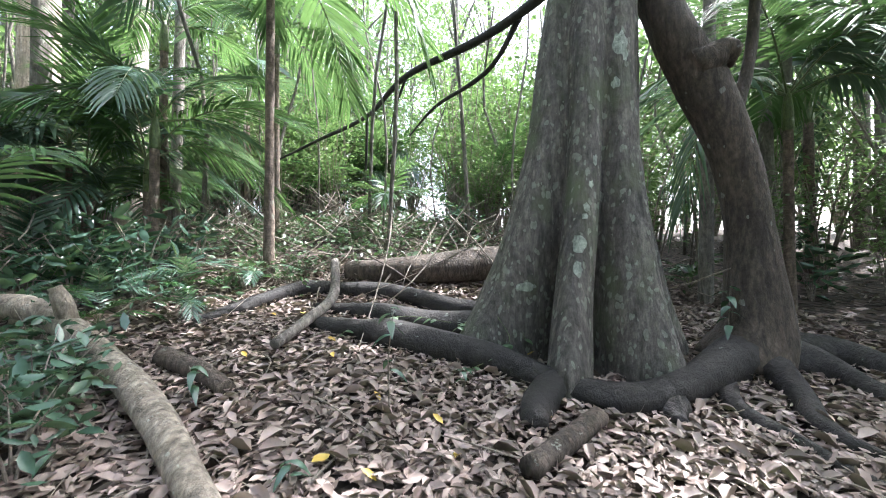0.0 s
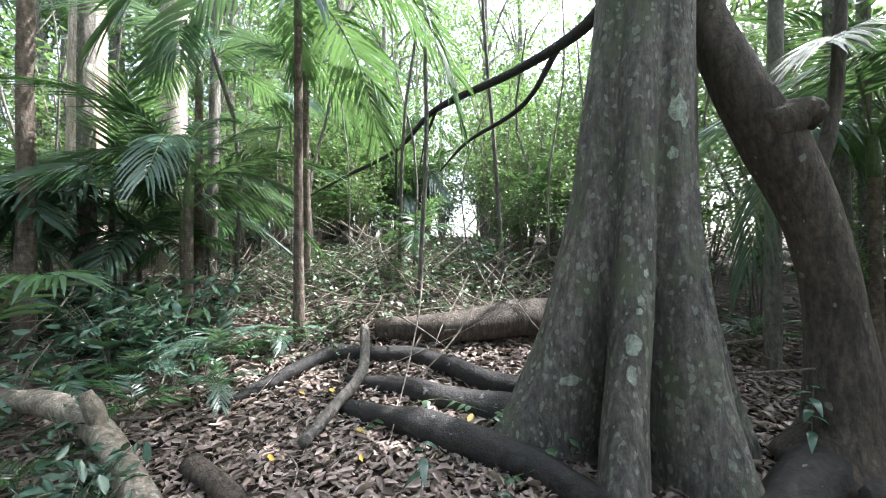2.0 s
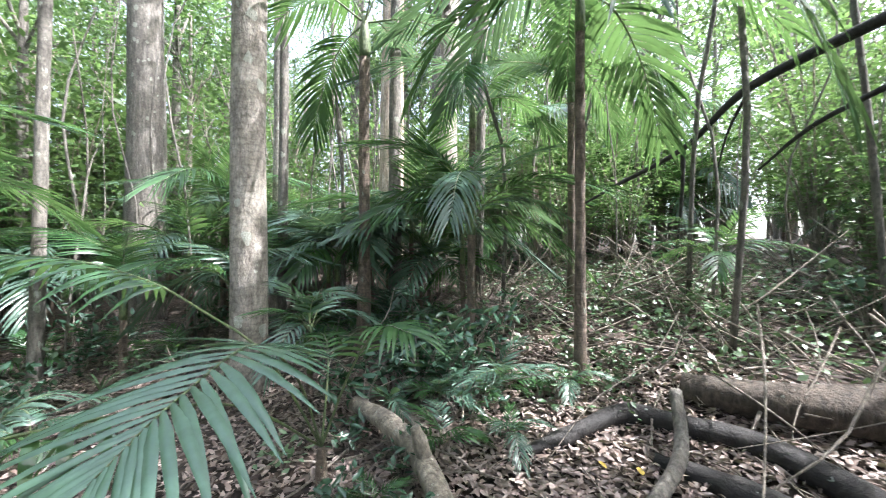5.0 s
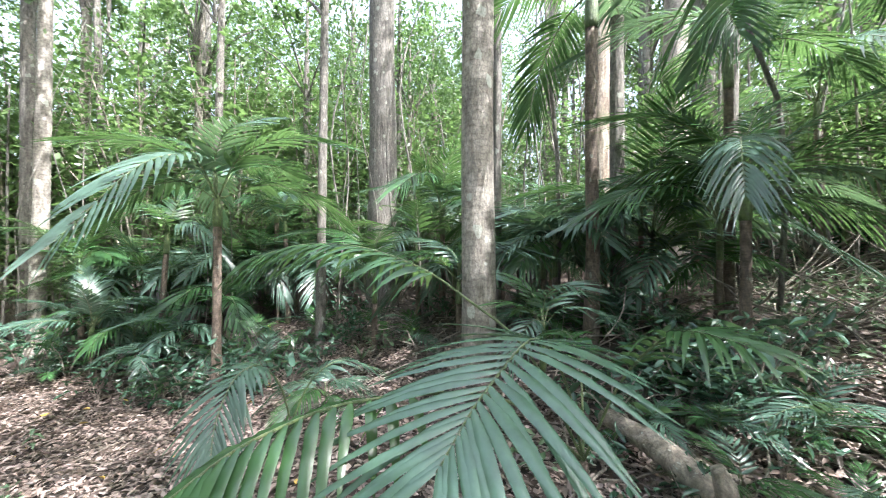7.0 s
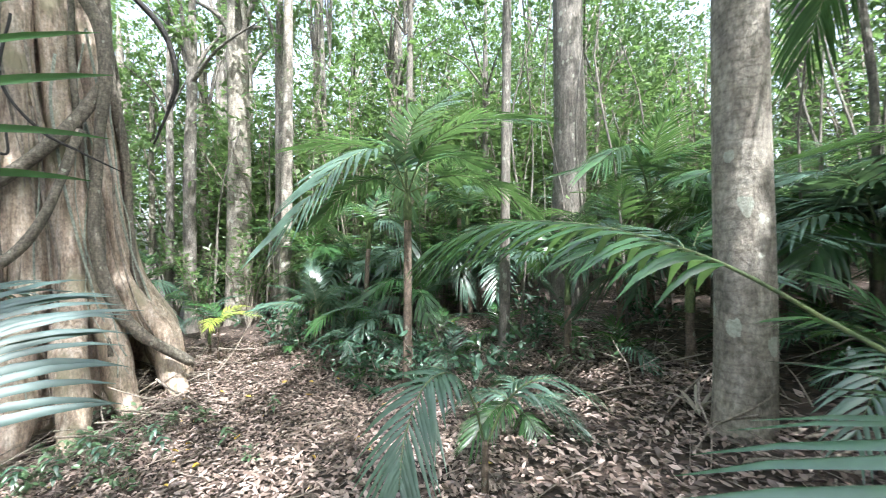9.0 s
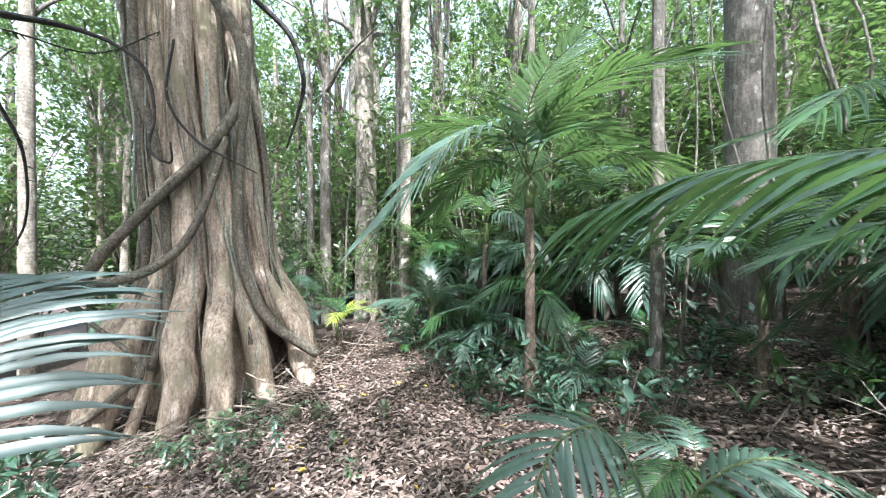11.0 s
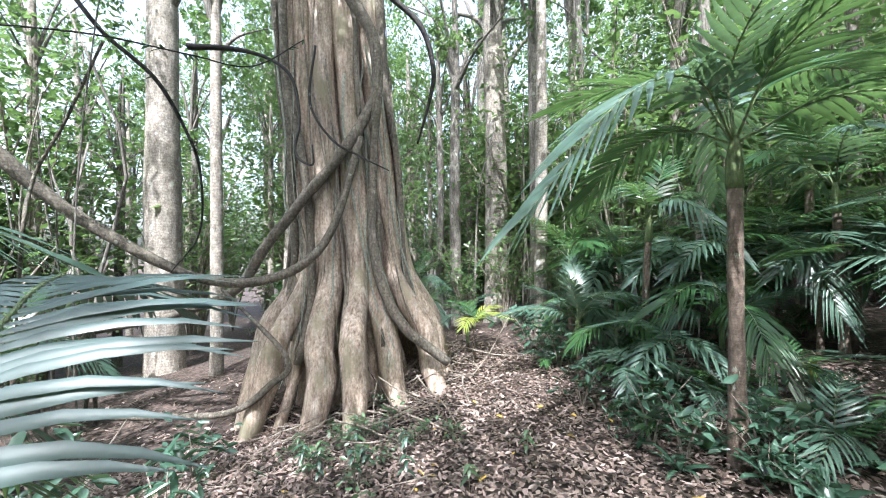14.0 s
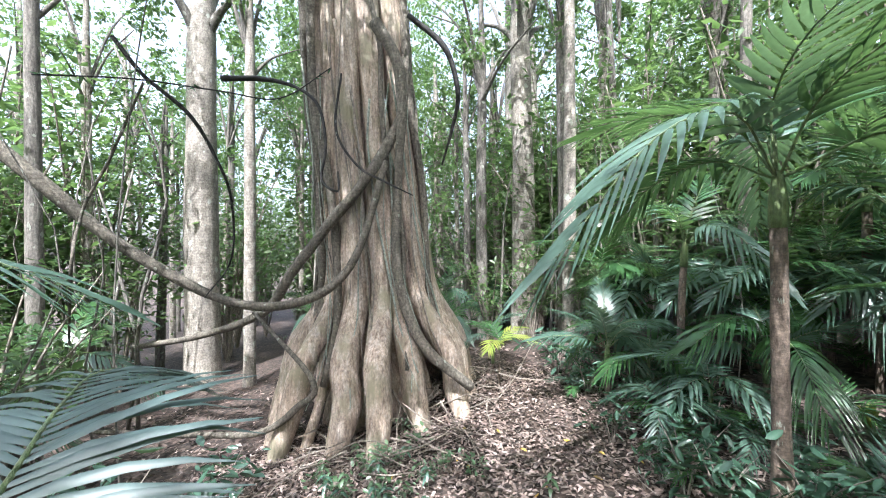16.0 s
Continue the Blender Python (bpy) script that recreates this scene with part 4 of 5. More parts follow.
for k in range(5):
    part("frond", frond_mesh("frond", arch(0.85, 0.35, 0.1), 12, 0.34, 0.05, 0.4, PALM_YELLOW if k < 3 else PALM_LEAF, 90 + k, stalk=0.007), yellow_palm, "", pose(0, 0, 0.78, 0, 0, 20 + 72 * k) @ pose(0, 0, 0, 0, -35 - 8 * k, 0))
v, f = tube([(0, 0, -0.1), (0, 0, 0.4), (0, 0, 0.82)], [0.03, 0.025, 0.015], 8, 6, 0.02)
part("stem", mesh_of("stem", v, f, PALM_STEM), yellow_palm)


# ---- near palms, leaflet by leaflet ----
def near_frond(ob, pts, n, length, width, droop, seed, mat=PALM_LEAF, first=0.3, vee=0.12, stalk=0.011, spread=(62, 20), roll=0.0):
    rng = random.Random(seed)
    pts = base_of(ob, pts)
    stem = part("frond", tube_mesh("frond", pts, [stalk, stalk * 0.8, stalk * 0.3], RACHIS, 7, 24, 0.0), ob)
    for row in leaflet_rows(spline(pts, 20), n, length, width, droop, first, vee, spread, rng, radians(roll)):
        v, f = [], []
        leaflet(*row, v, f, 4, 0.2)
        part("leaflet", mesh_of("leaflet", v, f, mat), stem)


def near_palm(x, y, label, height, girth, seed):
    ob = thing("palm", label, "palm", x, y, None, "near palms")
    v, f = tube([(0, 0, -0.1), (0, 0.0, height * 0.5), (0, 0, height)], [girth * 1.2, girth, girth * 0.7], 10, 8, 0.05, seed)
    part("stem", mesh_of("stem", v, f, PALM_STEM), ob)
    return ob


p1 = near_palm(-3.55, 2.4, "young palm reaching broad glossy fronds over the path", 0.35, 0.05, 1)
near_frond(p1, [(-3.55, 2.4, 0.45), (-3.4, 2.1, 1.1), (-3.17, 1.68, 1.48), (-2.86, 1.17, 1.37), (-2.61, 0.83, 1.23)], 21, 0.78, 0.068, 0.22, 1, PALM_NEAR, 0.42, 0.06, spread=(80, 24))
near_frond(p1, [(-3.55, 2.4, 0.45), (-3.53, 1.70, 1.01), (-3.21, 0.77, 1.27), (-3.00, 0.29, 1.28), (-2.83, 0.02, 1.20)], 16, 0.4, 0.058, 0.9, 2, PALM_LEAF, 0.42, 0.0)
near_frond(p1, [(-3.55, 2.4, 0.45), (-3.68, 2.0, 1.25), (-3.97, 1.66, 1.61), (-4.26, 1.39, 1.84), (-4.6, 1.0, 2.0), (-4.78, 0.55, 2.02), (-4.83, 0.15, 1.9)], 26, 0.5, 0.06, 0.55, 3, PALM_LEAF, 0.45, -0.05, spread=(62, 14))
near_frond(p1, [(-3.55, 2.4, 0.45), (-3.3, 2.5, 1.1), (-2.9, 2.45, 1.5), (-2.45, 2.3, 1.55)], 15, 0.5, 0.05, 0.4, 4, PALM_LEAF, 0.4)
near_frond(p1, [(-3.55, 2.4, 0.45), (-3.9, 2.7, 1.0), (-4.3, 2.9, 1.2), (-4.8, 3.0, 1.0)], 15, 0.45, 0.045, 0.5, 5, PALM_LEAF, 0.35)
p2 = near_palm(-5.55, 0.5, "small palm with one drooping bluish frond on the litter", 0.45, 0.03, 2)
q = p2.matrix_basis.translation
near_frond(p2, [(q.x, q.y, q.z + 0.4), (-5.56, 0.4, 0.62), (-5.5, 0.22, 0.86), (-5.32, 0.02, 0.82), (-5.1, -0.1, 0.54), (-4.96, -0.12, 0.26)], 24, 0.52, 0.046, 0.35, 6, PALM_LEAF_BLUE, 0.3, 0.05, spread=(72, 24))
near_frond(p2, [(q.x, q.y, q.z + 0.4), (q.x, q.y + 0.2, q.z + 0.8), (q.x - 0.05, q.y + 0.5, q.z + 0.95), (q.x - 0.1, q.y + 0.9, q.z + 0.8)], 15, 0.36, 0.038, 0.5, 7, PALM_LEAF_BLUE, 0.3)
p3 = near_palm(-3.8, -1.75, "young palm with comb-like bluish fronds beside the path", 0.5, 0.04, 3)
q = p3.matrix_basis.translation
near_frond(p3, [(q.x, q.y, q.z + 0.5), (-3.93, -1.8, 0.95), (-4.08, -1.95, 1.36), (-4.22, -2.1, 1.57), (-4.32, -2.35, 1.66), (-4.46, -2.75, 1.66), (-4.75, -3.05, 1.54)], 40, 0.72, 0.046, 0.34, 9, PALM_SKY_SHEEN, 0.2, 0.0, spread=(78, 20))
near_frond(p3, [(q.x, q.y, q.z + 0.5), (-4.00, -2.51, 1.03), (-4.16, -2.77, 0.96), (-4.34, -3.02, 0.82)], 14, 0.42, 0.05, 0.5, 10, PALM_LEAF, 0.3, 0.0)
near_frond(p3, [(q.x, q.y, q.z + 0.5), (q.x + 0.2, q.y - 0.3, q.z + 1.1), (q.x + 0.4, q.y - 0.8, q.z + 1.3), (q.x + 0.5, q.y - 1.2, q.z + 1.0)], 14, 0.45, 0.05, 0.5, 11, PALM_LEAF, 0.3, 0.0)

p4 = near_palm(*(-3.36, -1.18, 1.35)[:2], "slender young palm with thin upright fronds", 0.4, 0.03, 4)
q = p4.matrix_basis.translation
near_frond(p4, [(q.x, q.y, q.z + 0.4), (-3.36, -1.16, 1.56), (-3.26, -0.96, 1.98), (-3.23, -0.90, 2.25), (-3.21, -0.86, 2.48)], 6, 0.36, 0.025, 0.12, 12, PALM_LEAF, 0.5, 0.0, spread=(80, 40))

# ---- shrubs ----
def shrub_mesh(seed, height, wide, leaves, size, mat, shape=0.4):
    fine = leaves < 200
    rng = np.random.default_rng(seed)
    v, f, cen = [], [], []
    stems = (4 + seed % 4) * (2 if height > 4 else 1)
    for i in range(stems):
        a, d = i * 2.4 + rng.uniform(-.4, .4), wide * rng.uniform(0.3, 1.0)
        tip = (d * math.cos(a), d * math.sin(a), height * rng.uniform(0.6, 1.0))
        pts = [(0, 0, -0.1), (tip[0] * 0.35, tip[1] * 0.35, tip[2] * 0.55), tip]
        g = 0.004 + 0.006 * height ** 0.7
        tube(pts, [g * 1.4, g, g * 0.4], 4, 4 if height > 4 else 8, 0.05, seed + i, False, v, f)
        line = spline(pts, 20)
        for k in range(leaves // stems):
            p = line[int(rng.integers(7, 21))]
            w = size * (0.9 if height < 4 else 2.6)
            cen.append((p.x + rng.normal(0, w), p.y + rng.normal(0, w), max(0.03, p.z + rng.normal(0, w * 0.6))))
    return mesh_of("stem", v, f, TWIG), leaf_cloud("foliage", np.array(cen), rng.uniform(0.6, 1.25, len(cen)) * size, 0.45, mat, rng, shape, 0.12, fine)


SHRUBS = {}


FAR = []


def shrub(kind, x, y, turn, size, far=False):
    label, specs = {"broad": ("leafy shrub with long glossy dark green leaves", (0.9, 0.55, 60, 0.21, BROADLEAF, 0.36)),
                    "low": ("low seedling with pale green leaves on the litter", (0.35, 0.25, 36, 0.1, IVY, 0.5)),
                    "tall": ("tall bushy understorey shrub with small green leaves", (2.2, 0.9, 420, 0.13, CANOPY, 0.42)),
                    "thicket": ("dense leafy young trees and climbers grown together", (6.5, 2.4, 1400, 0.22, CANOPY, 0.45))}[kind]
    variant = (kind, int(turn) % 3)
    m = pose(x, y, land(x, y), 0, 0, turn) @ Matrix.Scale(size, 4)
    if far:
        if ("mesh", *variant) not in SHRUBS:
            SHRUBS[("mesh", *variant)] = shrub_mesh(sum(map(ord, kind)) + int(turn) % 3, *specs)
        FAR.extend((me, m) for me in SHRUBS[("mesh", *variant)])
        return None
    if variant in SHRUBS:
        return copy_thing(SHRUBS[variant], m)
    ob = thing("shrub", label, "shrub", x, y, None, "understorey shrubs")
    stem, leaves = shrub_mesh(sum(map(ord, kind)) + int(turn) % 3, *specs)
    part("stem", stem, ob)
    part("foliage", leaves, ob)
    SHRUBS[variant] = ob
    return ob


def near_line(x, y, ax, ay, bx, by):
    u = max(0, min(1, ((x - ax) * (bx - ax) + (y - ay) * (by - ay)) / ((bx - ax) ** 2 + (by - ay) ** 2)))
    return math.hypot(x - ax - u * (bx - ax), y - ay - u * (by - ay))


def is_open(x, y, extra=0.0):
    """Clear floor: along the walk, before the buttressed tree, and up to the fig."""
    return (near_line(x, y, 0, 0, -4.3, -0.4) < 1.5 + extra or near_line(x, y, 0.6, 0.5, 0.4, 3.4) < 2.0 + extra or near_line(x, y, -4.3, -0.5, -9.6, -4.8) < 1.5 + extra
            or before_fig(x, y) or math.hypot(x - CX, y - CY) < 3.0 + extra or math.hypot(x - 1.8, y - 3.8) < 1.8 + extra)


def before_fig(x, y):
    """The open litter between the fig and the young palms."""
    return -11.8 < x < -6.4 and y < -0.85 + 1.083 * (x + 8.6)


def in_gap(x, y):
    """The bright opening in the wood behind the buttressed tree."""
    return y > 6 and abs(x + 0.03 * y) < 0.028 * y + 0.25


for x, y, s, t in [(-10.6, -3.4, 0.7, 0), (-8.6, -1.4, 0.9, 2), (-9.0, -2.1, 0.7, 1), (-7.6, -1.4, 0.8, 2), (-3.8, 3.9, 0.7, 1), (-3.4, 4.3, 0.6, 2), (-6.6, -1.0, 0.8, 0), (-7.3, -0.4, 0.9, 1),
                   (-4.0, 3.2, 0.5, 0), (-2.9, 4.1, 0.4, 1), (-8.0, 0.6, 0.9, 2), (-11.4, -4.2, 1.0, 0), (-12.1, -4.4, 1.1, 1), (-10.9, -2.6, 0.8, 1)]:
    if not before_fig(x, y):
        shrub("broad", x, y, t + 3 * int(x * 17 % 100), s)
for x, y, s in [(-6.9, -4.0, 1.0), (-7.4, -4.6, 1.1), (-7.0, -4.9, 0.9), (-7.9, -4.3, 0.8), (-6.5, -3.4, 0.8), (-8.1, -5.0, 0.7), (-2.4, 1.9, 0.9), (-2.1, 1.5, 0.8), (-2.4, 4.6, 1.0), (-2.0, 4.9, 0.8), (-1.7, 4.6, 0.7), (-1.9, 5.4, 0.9), (-6.9, -2.2, 0.6)]:
    shrub("low", x, y, x * 100 % 360, s)

for k, (x, y) in enumerate([(-4.75, 3.4), (-4.19, 3.81), (-3.7, 4.24), (-3.74, 2.81), (-4.54, 4.38), (-3.03, 2.81), (-2.39, 2.42), (-2.13, 1.98), (-5.58, 5.16), (-3.52, 4.08), (-2.98, 3.78), (-5.67, 3.87), (-3.2, 2.3)]):
    shrub("broad", x, y, k * 71 % 360, (0.42 if y < 3 else 0.5) + (k * 37 % 10) * 0.02)
for k, (x, y, s) in enumerate([(-3.0, 3.3, 0.7), (-2.5, 3.7, 0.55), (-5.65, 4.89, 0.9), (-6.3, 4.6, 1.0), (-2.33, 4.73, 0.6), (-3.02, 4.47, 0.8), (-4.83, 5.54, 1.0), (-2.95, 2.45, 0.5), (-10.45, -1.84, 0.8), (-10.93, -0.8, 0.9), (-9.79, -1.39, 0.8), (-11.42, -3.7, 0.7)]):
    palm(x, y, 0.1, 0.02, 6, 540 + k, FRONDS_SMALL, size=s, rise=(10, 70), label="small palm seedling with narrow green fronds on the litter", group="palm seedlings")
for k, (x, y) in enumerate([(-8.2, -5.77), (-7.08, -5.65), (-8.9, -5.9), (-8.36, -4.23), (-8.45, -3.78), (-7.6, -5.3), (-7.9, -5.1), (-8.6, -5.2)]):
    shrub("low", x, y, k * 83 % 360, 0.75 + (k * 31 % 10) * 0.04)

SPOTS = [("broad", [(-9.56, -1.70, 0), (-9.21, -1.08, 0), (-10.18, -2.54, 0), (-12.53, -2.53, 0), (-9.42, -0.38, 0), (-10.30, 0.10, 0), (-8.88, -0.18, 0), (-10.56, -1.36, 0), (-13.41, -5.04, 0), (-13.66, -3.95, 0),
                     (-12.59, -4.05, 0), (-11.52, -2.74, 0), (-11.52, -1.74, 0), (-13.72, -1.15, 0), (-11.87, 1.94, 0), (-4.04, 4.40, 0), (-3.62, 4.07, 0), (-3.58, 4.74, 0), (-4.15, 4.27, 0), (-3.59, 4.11, 0), (-4.72, 4.59, 0),
                     (-9.69, 3.71, 0), (-9.85, 1.89, 0), (-9.97, 0.41, 0), (-2.54, 2.27, 0), (-2.48, 2.48, 0), (-2.04, 1.91, 0), (-1.89, 1.67, 0), (-4.94, 5.29, 0), (-3.63, 4.45, 0), (-5.44, 5.02, 0), (-3.60, 5.32, 0), (-4.08, 4.47, 0), (-4.22, 4.02, 0)]),
         ("tall", [(4.62, 6.83, 0), (5.75, 5.75, 0), (6.67, 5.13, 0), (3.85, 7.51, 0), (7.41, 6.21, 0), (4.40, 5.32, 0), (5.43, 4.59, 0), (6.67, 3.75, 0)]),
         ("low", [(-2.58, 2.39, 0), (-2.10, 2.10, 0), (-2.37, 2.52, 0), (-2.18, 1.98, 0), (-2.56, 5.42, 0), (-2.11, 5.47, 0), (-1.57, 6.65, 0), (-1.07, 7.00, 0), (-4.05, 2.34, 0), (-1.86, 5.14, 0), (-2.51, 5.28, 0), (-2.59, 4.52, 0), (-2.27, 4.99, 0), (-6.80, -4.91, 0), (-7.89, -5.28, 0), (-8.16, -4.22, 0), (-7.48, -4.18, 0)])]
for kind, spots in SPOTS:
    for k, (x, y, z) in enumerate(spots):
        if kind == "broad" and before_fig(x, y):
            continue
        shrub(kind, x, y, k * 67 % 360, (0.6 + (k * 37 % 10) * 0.045) * (0.6 if kind == "broad" and y < 2.6 and -4 < x < 0 else 1))
for k, (x, y, z) in enumerate([(-13.12, -2.78, 0), (-12.72, -4.14, 0), (-10.83, -0.91, 0), (-11.80, -0.01, 0), (-9.75, 0.20, 0), (-14.03, 0.27, 0), (-7.23, 4.89, 0), (-5.61, 5.14, 0), (-10.95, 1.28, 0), (-6.74, 4.31, 0), (-6.39, 5.80, 0), (-2.99, 4.17, 0),
                               (-3.52, 3.78, 0), (3.61, 5.55, 0), (-3.82, 4.22, 0), (-3.75, 3.36, 0), (-2.93, 4.35, 0), (-3.42, 3.78, 0), (-4.09, 3.99, 0), (-14.38, -2.68, 0), (-14.00, -3.99, 0), (-8.25, 2.78, 0), (-10.04, 2.46, 0), (-15.19, -4.69, 0), (-12.20, -2.45, 0)]):
    near = math.hypot(x + 1.5, y - 0.4) < 5.5
    palm(x, y, 0.12, 0.02, 5 if near else 7, 500 + k, FRONDS_SMALL, size=(0.42 if near else 0.85) * (1 + (k * 31 % 10) * 0.06), rise=(15, 75), label="small palm seedling with narrow green fronds on the litter", group="palm seedlings")
rng = random.Random(77)
made = 0
while made < 420:
    r, a = rng.uniform(4, 26), rng.uniform(0, 2 * math.pi)
    x, y = -4.5 + r * math.cos(a), r * math.sin(a)
    if is_open(x, y, 0.5) or in_gap(x, y) and y < 16:
        continue
    k = rng.random()
    set_down = (lambda *rest: None) if math.hypot(x + 5.8, y - 6) < 4.0 or math.hypot(x + 14, y + 1) < 3.2 else shrub
    if r > 8.5 and k < 0.45:
        set_down("tall", x, y, rng.uniform(0, 360), rng.uniform(0.8, 1.7), r > 11)
    elif k < 0.75:
        set_down("broad", x, y, rng.uniform(0, 360), rng.uniform(0.6, 1.3), r > 9)
    else:
        set_down("low", x, y, rng.uniform(0, 360), rng.uniform(0.8, 1.5), r > 9)
    made += 1

made = 0
for x, y, s in [(-3.6, 11.5, 0.75), (-2.6, 13.5, 0.8), (-4.8, 12.5, 0.8), (1.2, 10.5, 0.7), (2.4, 11.5, 0.8), (1.6, 14.0, 0.9), (3.4, 13.5, 0.9), (-5.8, 11.0, 0.7), (-2.4, 17.0, 1.0), (1.4, 18.0, 1.0), (-4.4, 16.5, 1.0), (3.6, 10.0, 0.7), (5.0, 11.5, 0.8), (-7.5, 12.5, 0.8), (-2.9, 10.0, 0.45), (0.9, 8.6, 0.4), (-4.2, 9.8, 0.5), (2.3, 8.8, 0.5), (-17, -1, 1.5), (-18, 2.5, 1.5), (-19.5, -3.5, 1.5), (-16.5, 5, 1.3), (-20, 5.5, 1.6), (-21, 0.5, 1.6), (-18, -8, 1.3), (-15.5, -13, 1.4), (-13, -16, 1.4), (-9.5, -17.5, 1.4), (-15, -19, 1.6), (-20, -13, 1.6), (-23, -7, 1.7), (-14.5, 8, 1.2), (-12, 10.5, 1.2), (-11, -21, 1.6), (-22, -9, 1.9), (-24, -5.5, 2.0), (-20.5, -11, 1.7), (-25, -11, 2.0), (-22, -2, 1.9), (-19.5, 1.5, 1.7), (-23, 4, 1.9), (-21, 8, 1.8), (-25, 0.5, 2.0), (-18.5, -5.5, 1.5), (-17.5, -7.0, 1.5), (-19, -9.2, 1.6), (-17, -3.6, 1.4)]:
    shrub("thicket", x, y, x * 50 % 360, s, True)
while made < 250:
    r, a = 11.5 + 24 * rng.random(), rng.uniform(0, 2 * math.pi)
    x, y = -4.5 + r * math.cos(a), r * math.sin(a)
    if is_open(x, y, 3.4) or in_gap(x, y) or (a > radians(285) or a < radians(30)) and rng.random() < 0.75:
        continue
    turn, size = rng.uniform(0, 360), rng.uniform(0.55, 0.95) * (1 if r < 16 else 1.9)
    if r < 18 or made % 3:
        shrub("thicket", x, y, turn, size, True)
    made += 1
joined("undergrowth", FAR, "dense green undergrowth of young trees, shrubs and climbers", "undergrowth")

for k, (x, y, z) in enumerate([(-14.31, -3.61, 0), (-16.16, -2.68, 0), (-18.54, -7.55, 0), (-14.03, -1.08, 0), (-14.22, -0.05, 0), (-13.27, 0.45, 0), (-19.54, -10.36, 0), (-13.03, -0.78, 0), (-13.83, -2.79, 0), (-12.75, 1.52, 0), (-21.11, -4.73, 0), (-6.69, 5.64, 0), (-5.86, 6.18, 0),
                               (-14.72, 0.01, 0), (-13.22, 1.76, 0), (-8.09, 5.05, 0), (-23.77, -11.50, 0), (-14.59, -3.47, 0), (-13.46, -1.62, 0), (-13.97, -3.26, 0), (-12.28, -0.86, 0), (-20.01, -7.63, 0), (-7.11, 4.91, 0), (-10.02, 4.48, 0), (-9.23, 5.39, 0), (-6.53, 4.69, 0), (-7.67, 7.01, 0), (-5.82, 5.87, 0), (-4.59, 5.84, 0)]):
    palm(x, y, 0.35 + (k * 37 % 10) * 0.12, 0.045, 8, 700 + k, FRONDS_FAN if k % 4 else FRONDS, size=0.95 + (k * 53 % 10) * 0.05, rise=(5, 65), label="young bluish-green palm with drooping feather fronds")

for k, (x, y, s) in enumerate([(-10.4, -1.9, 0.5), (-10.9, -1.4, 0.65), (-11.6, -2.4, 0.7), (-12.3, -3.2, 0.7)]):
    palm(x, y, 0.25 + 0.07 * (k % 4), 0.035, 6, 760 + k, FRONDS_FAN, size=s * 1.35, rise=(0, 55), label="small bluish-green palm with drooping fronds on the litter", group="palm seedlings")
PROTO = [palm(-14.0, 1.0, 1.3, 0.07, 8, 201, FRONDS_FAR), palm(-13.0, -8.5, 0.5, 0.06, 7, 202, FRONDS_FAR, size=0.8), palm(-15.0, 6.0, 2.6, 0.07, 8, 203, FRONDS_FAR, size=1.1), palm(-12.0, 6.5, 0.9, 0.06, 8, 204, FRONDS_FAR, size=0.9)]
made = 0
while made < 130:
    r, a = rng.uniform(5.5, 22), rng.uniform(0, 2 * math.pi)
    x, y = -5 + r * math.cos(a), r * math.sin(a)
    if is_open(x, y, 1.6) or in_gap(x, y) or math.hypot(x + 6.5, y - 5.5) < 3.6 or math.hypot(x - 4.5, y - 6) < 3:
        continue
    copy_thing(PROTO[rng.randrange(4)], pose(x, y, land(x, y), rng.uniform(-4, 4), rng.uniform(-4, 4), rng.uniform(0, 360)) @ Matrix.Scale(rng.uniform(0.75, 1.2), 4))
    made += 1

# ---- a big tree by the walk, its unseen crown placed to shade the fig ----
tree_l = thing("forest_tree", "thick brown mossy rainforest tree beside the fig", "tree", *(-3.57, -9.38, 1.37)[:2], None, "forest trees")
o = tree_l.matrix_basis.translation
v, f = tube([(0, 0, -0.3), (0.02, 0, 0.5), (0.5, -0.3, 3), (0.9, 0.2, 7), (0.8, 1.2, 12)], [0.8, 0.55, 0.36, 0.28, 0.12], 16, 28, 0.12, 9)
part("trunk", mesh_of("trunk", v, f, BARK_DARK), tree_l)
b = [((x - o.x, y - o.y, z), r, 1 / 10) for x, y, z, r in [(-2.4, -3.0, 12.5, 1.5), (-0.8, -4.5, 13, 1.6), (-1.0, -2.6, 13, 1.2), (-3.6, -4.6, 12.5, 1.7), (-4.6, -3.2, 13, 1.5), (-2.6, -5.6, 12, 1.7), (-5.6, -5.2, 12.5, 1.6), (-1.6, -3.6, 13.5, 1.5), (-3.6, -2.4, 13.8, 1.1), (-4.4, -6.4, 11.5, 1.6)]]
part("limb", limbs(12, 0.3, b, 19), tree_l)
part("crown", crown_mesh("crown", b, 10000, 0.26, CANOPY, 19), tree_l, "leafy green crown")
# Unseen sprays far from the trunk, added to shade litter and near palm.
b = [((x - o.x, y - o.y, z), r, 1 / 6) for x, y, z, r in [(1.3, 0.9, 12.5, 0.9), (0.7, 0.3, 12.7, 0.8), (-1.0, -0.3, 12.5, 1.0), (0.3, -0.3, 12.8, 1.1), (-0.5, 0.9, 13, 1.0), (-1.7, -0.9, 12.6, 0.7)]]
part("crown", crown_mesh("crown", b, 2100, 0.26, CANOPY, 23), tree_l, "unseen leaf sprays added to shade the litter")


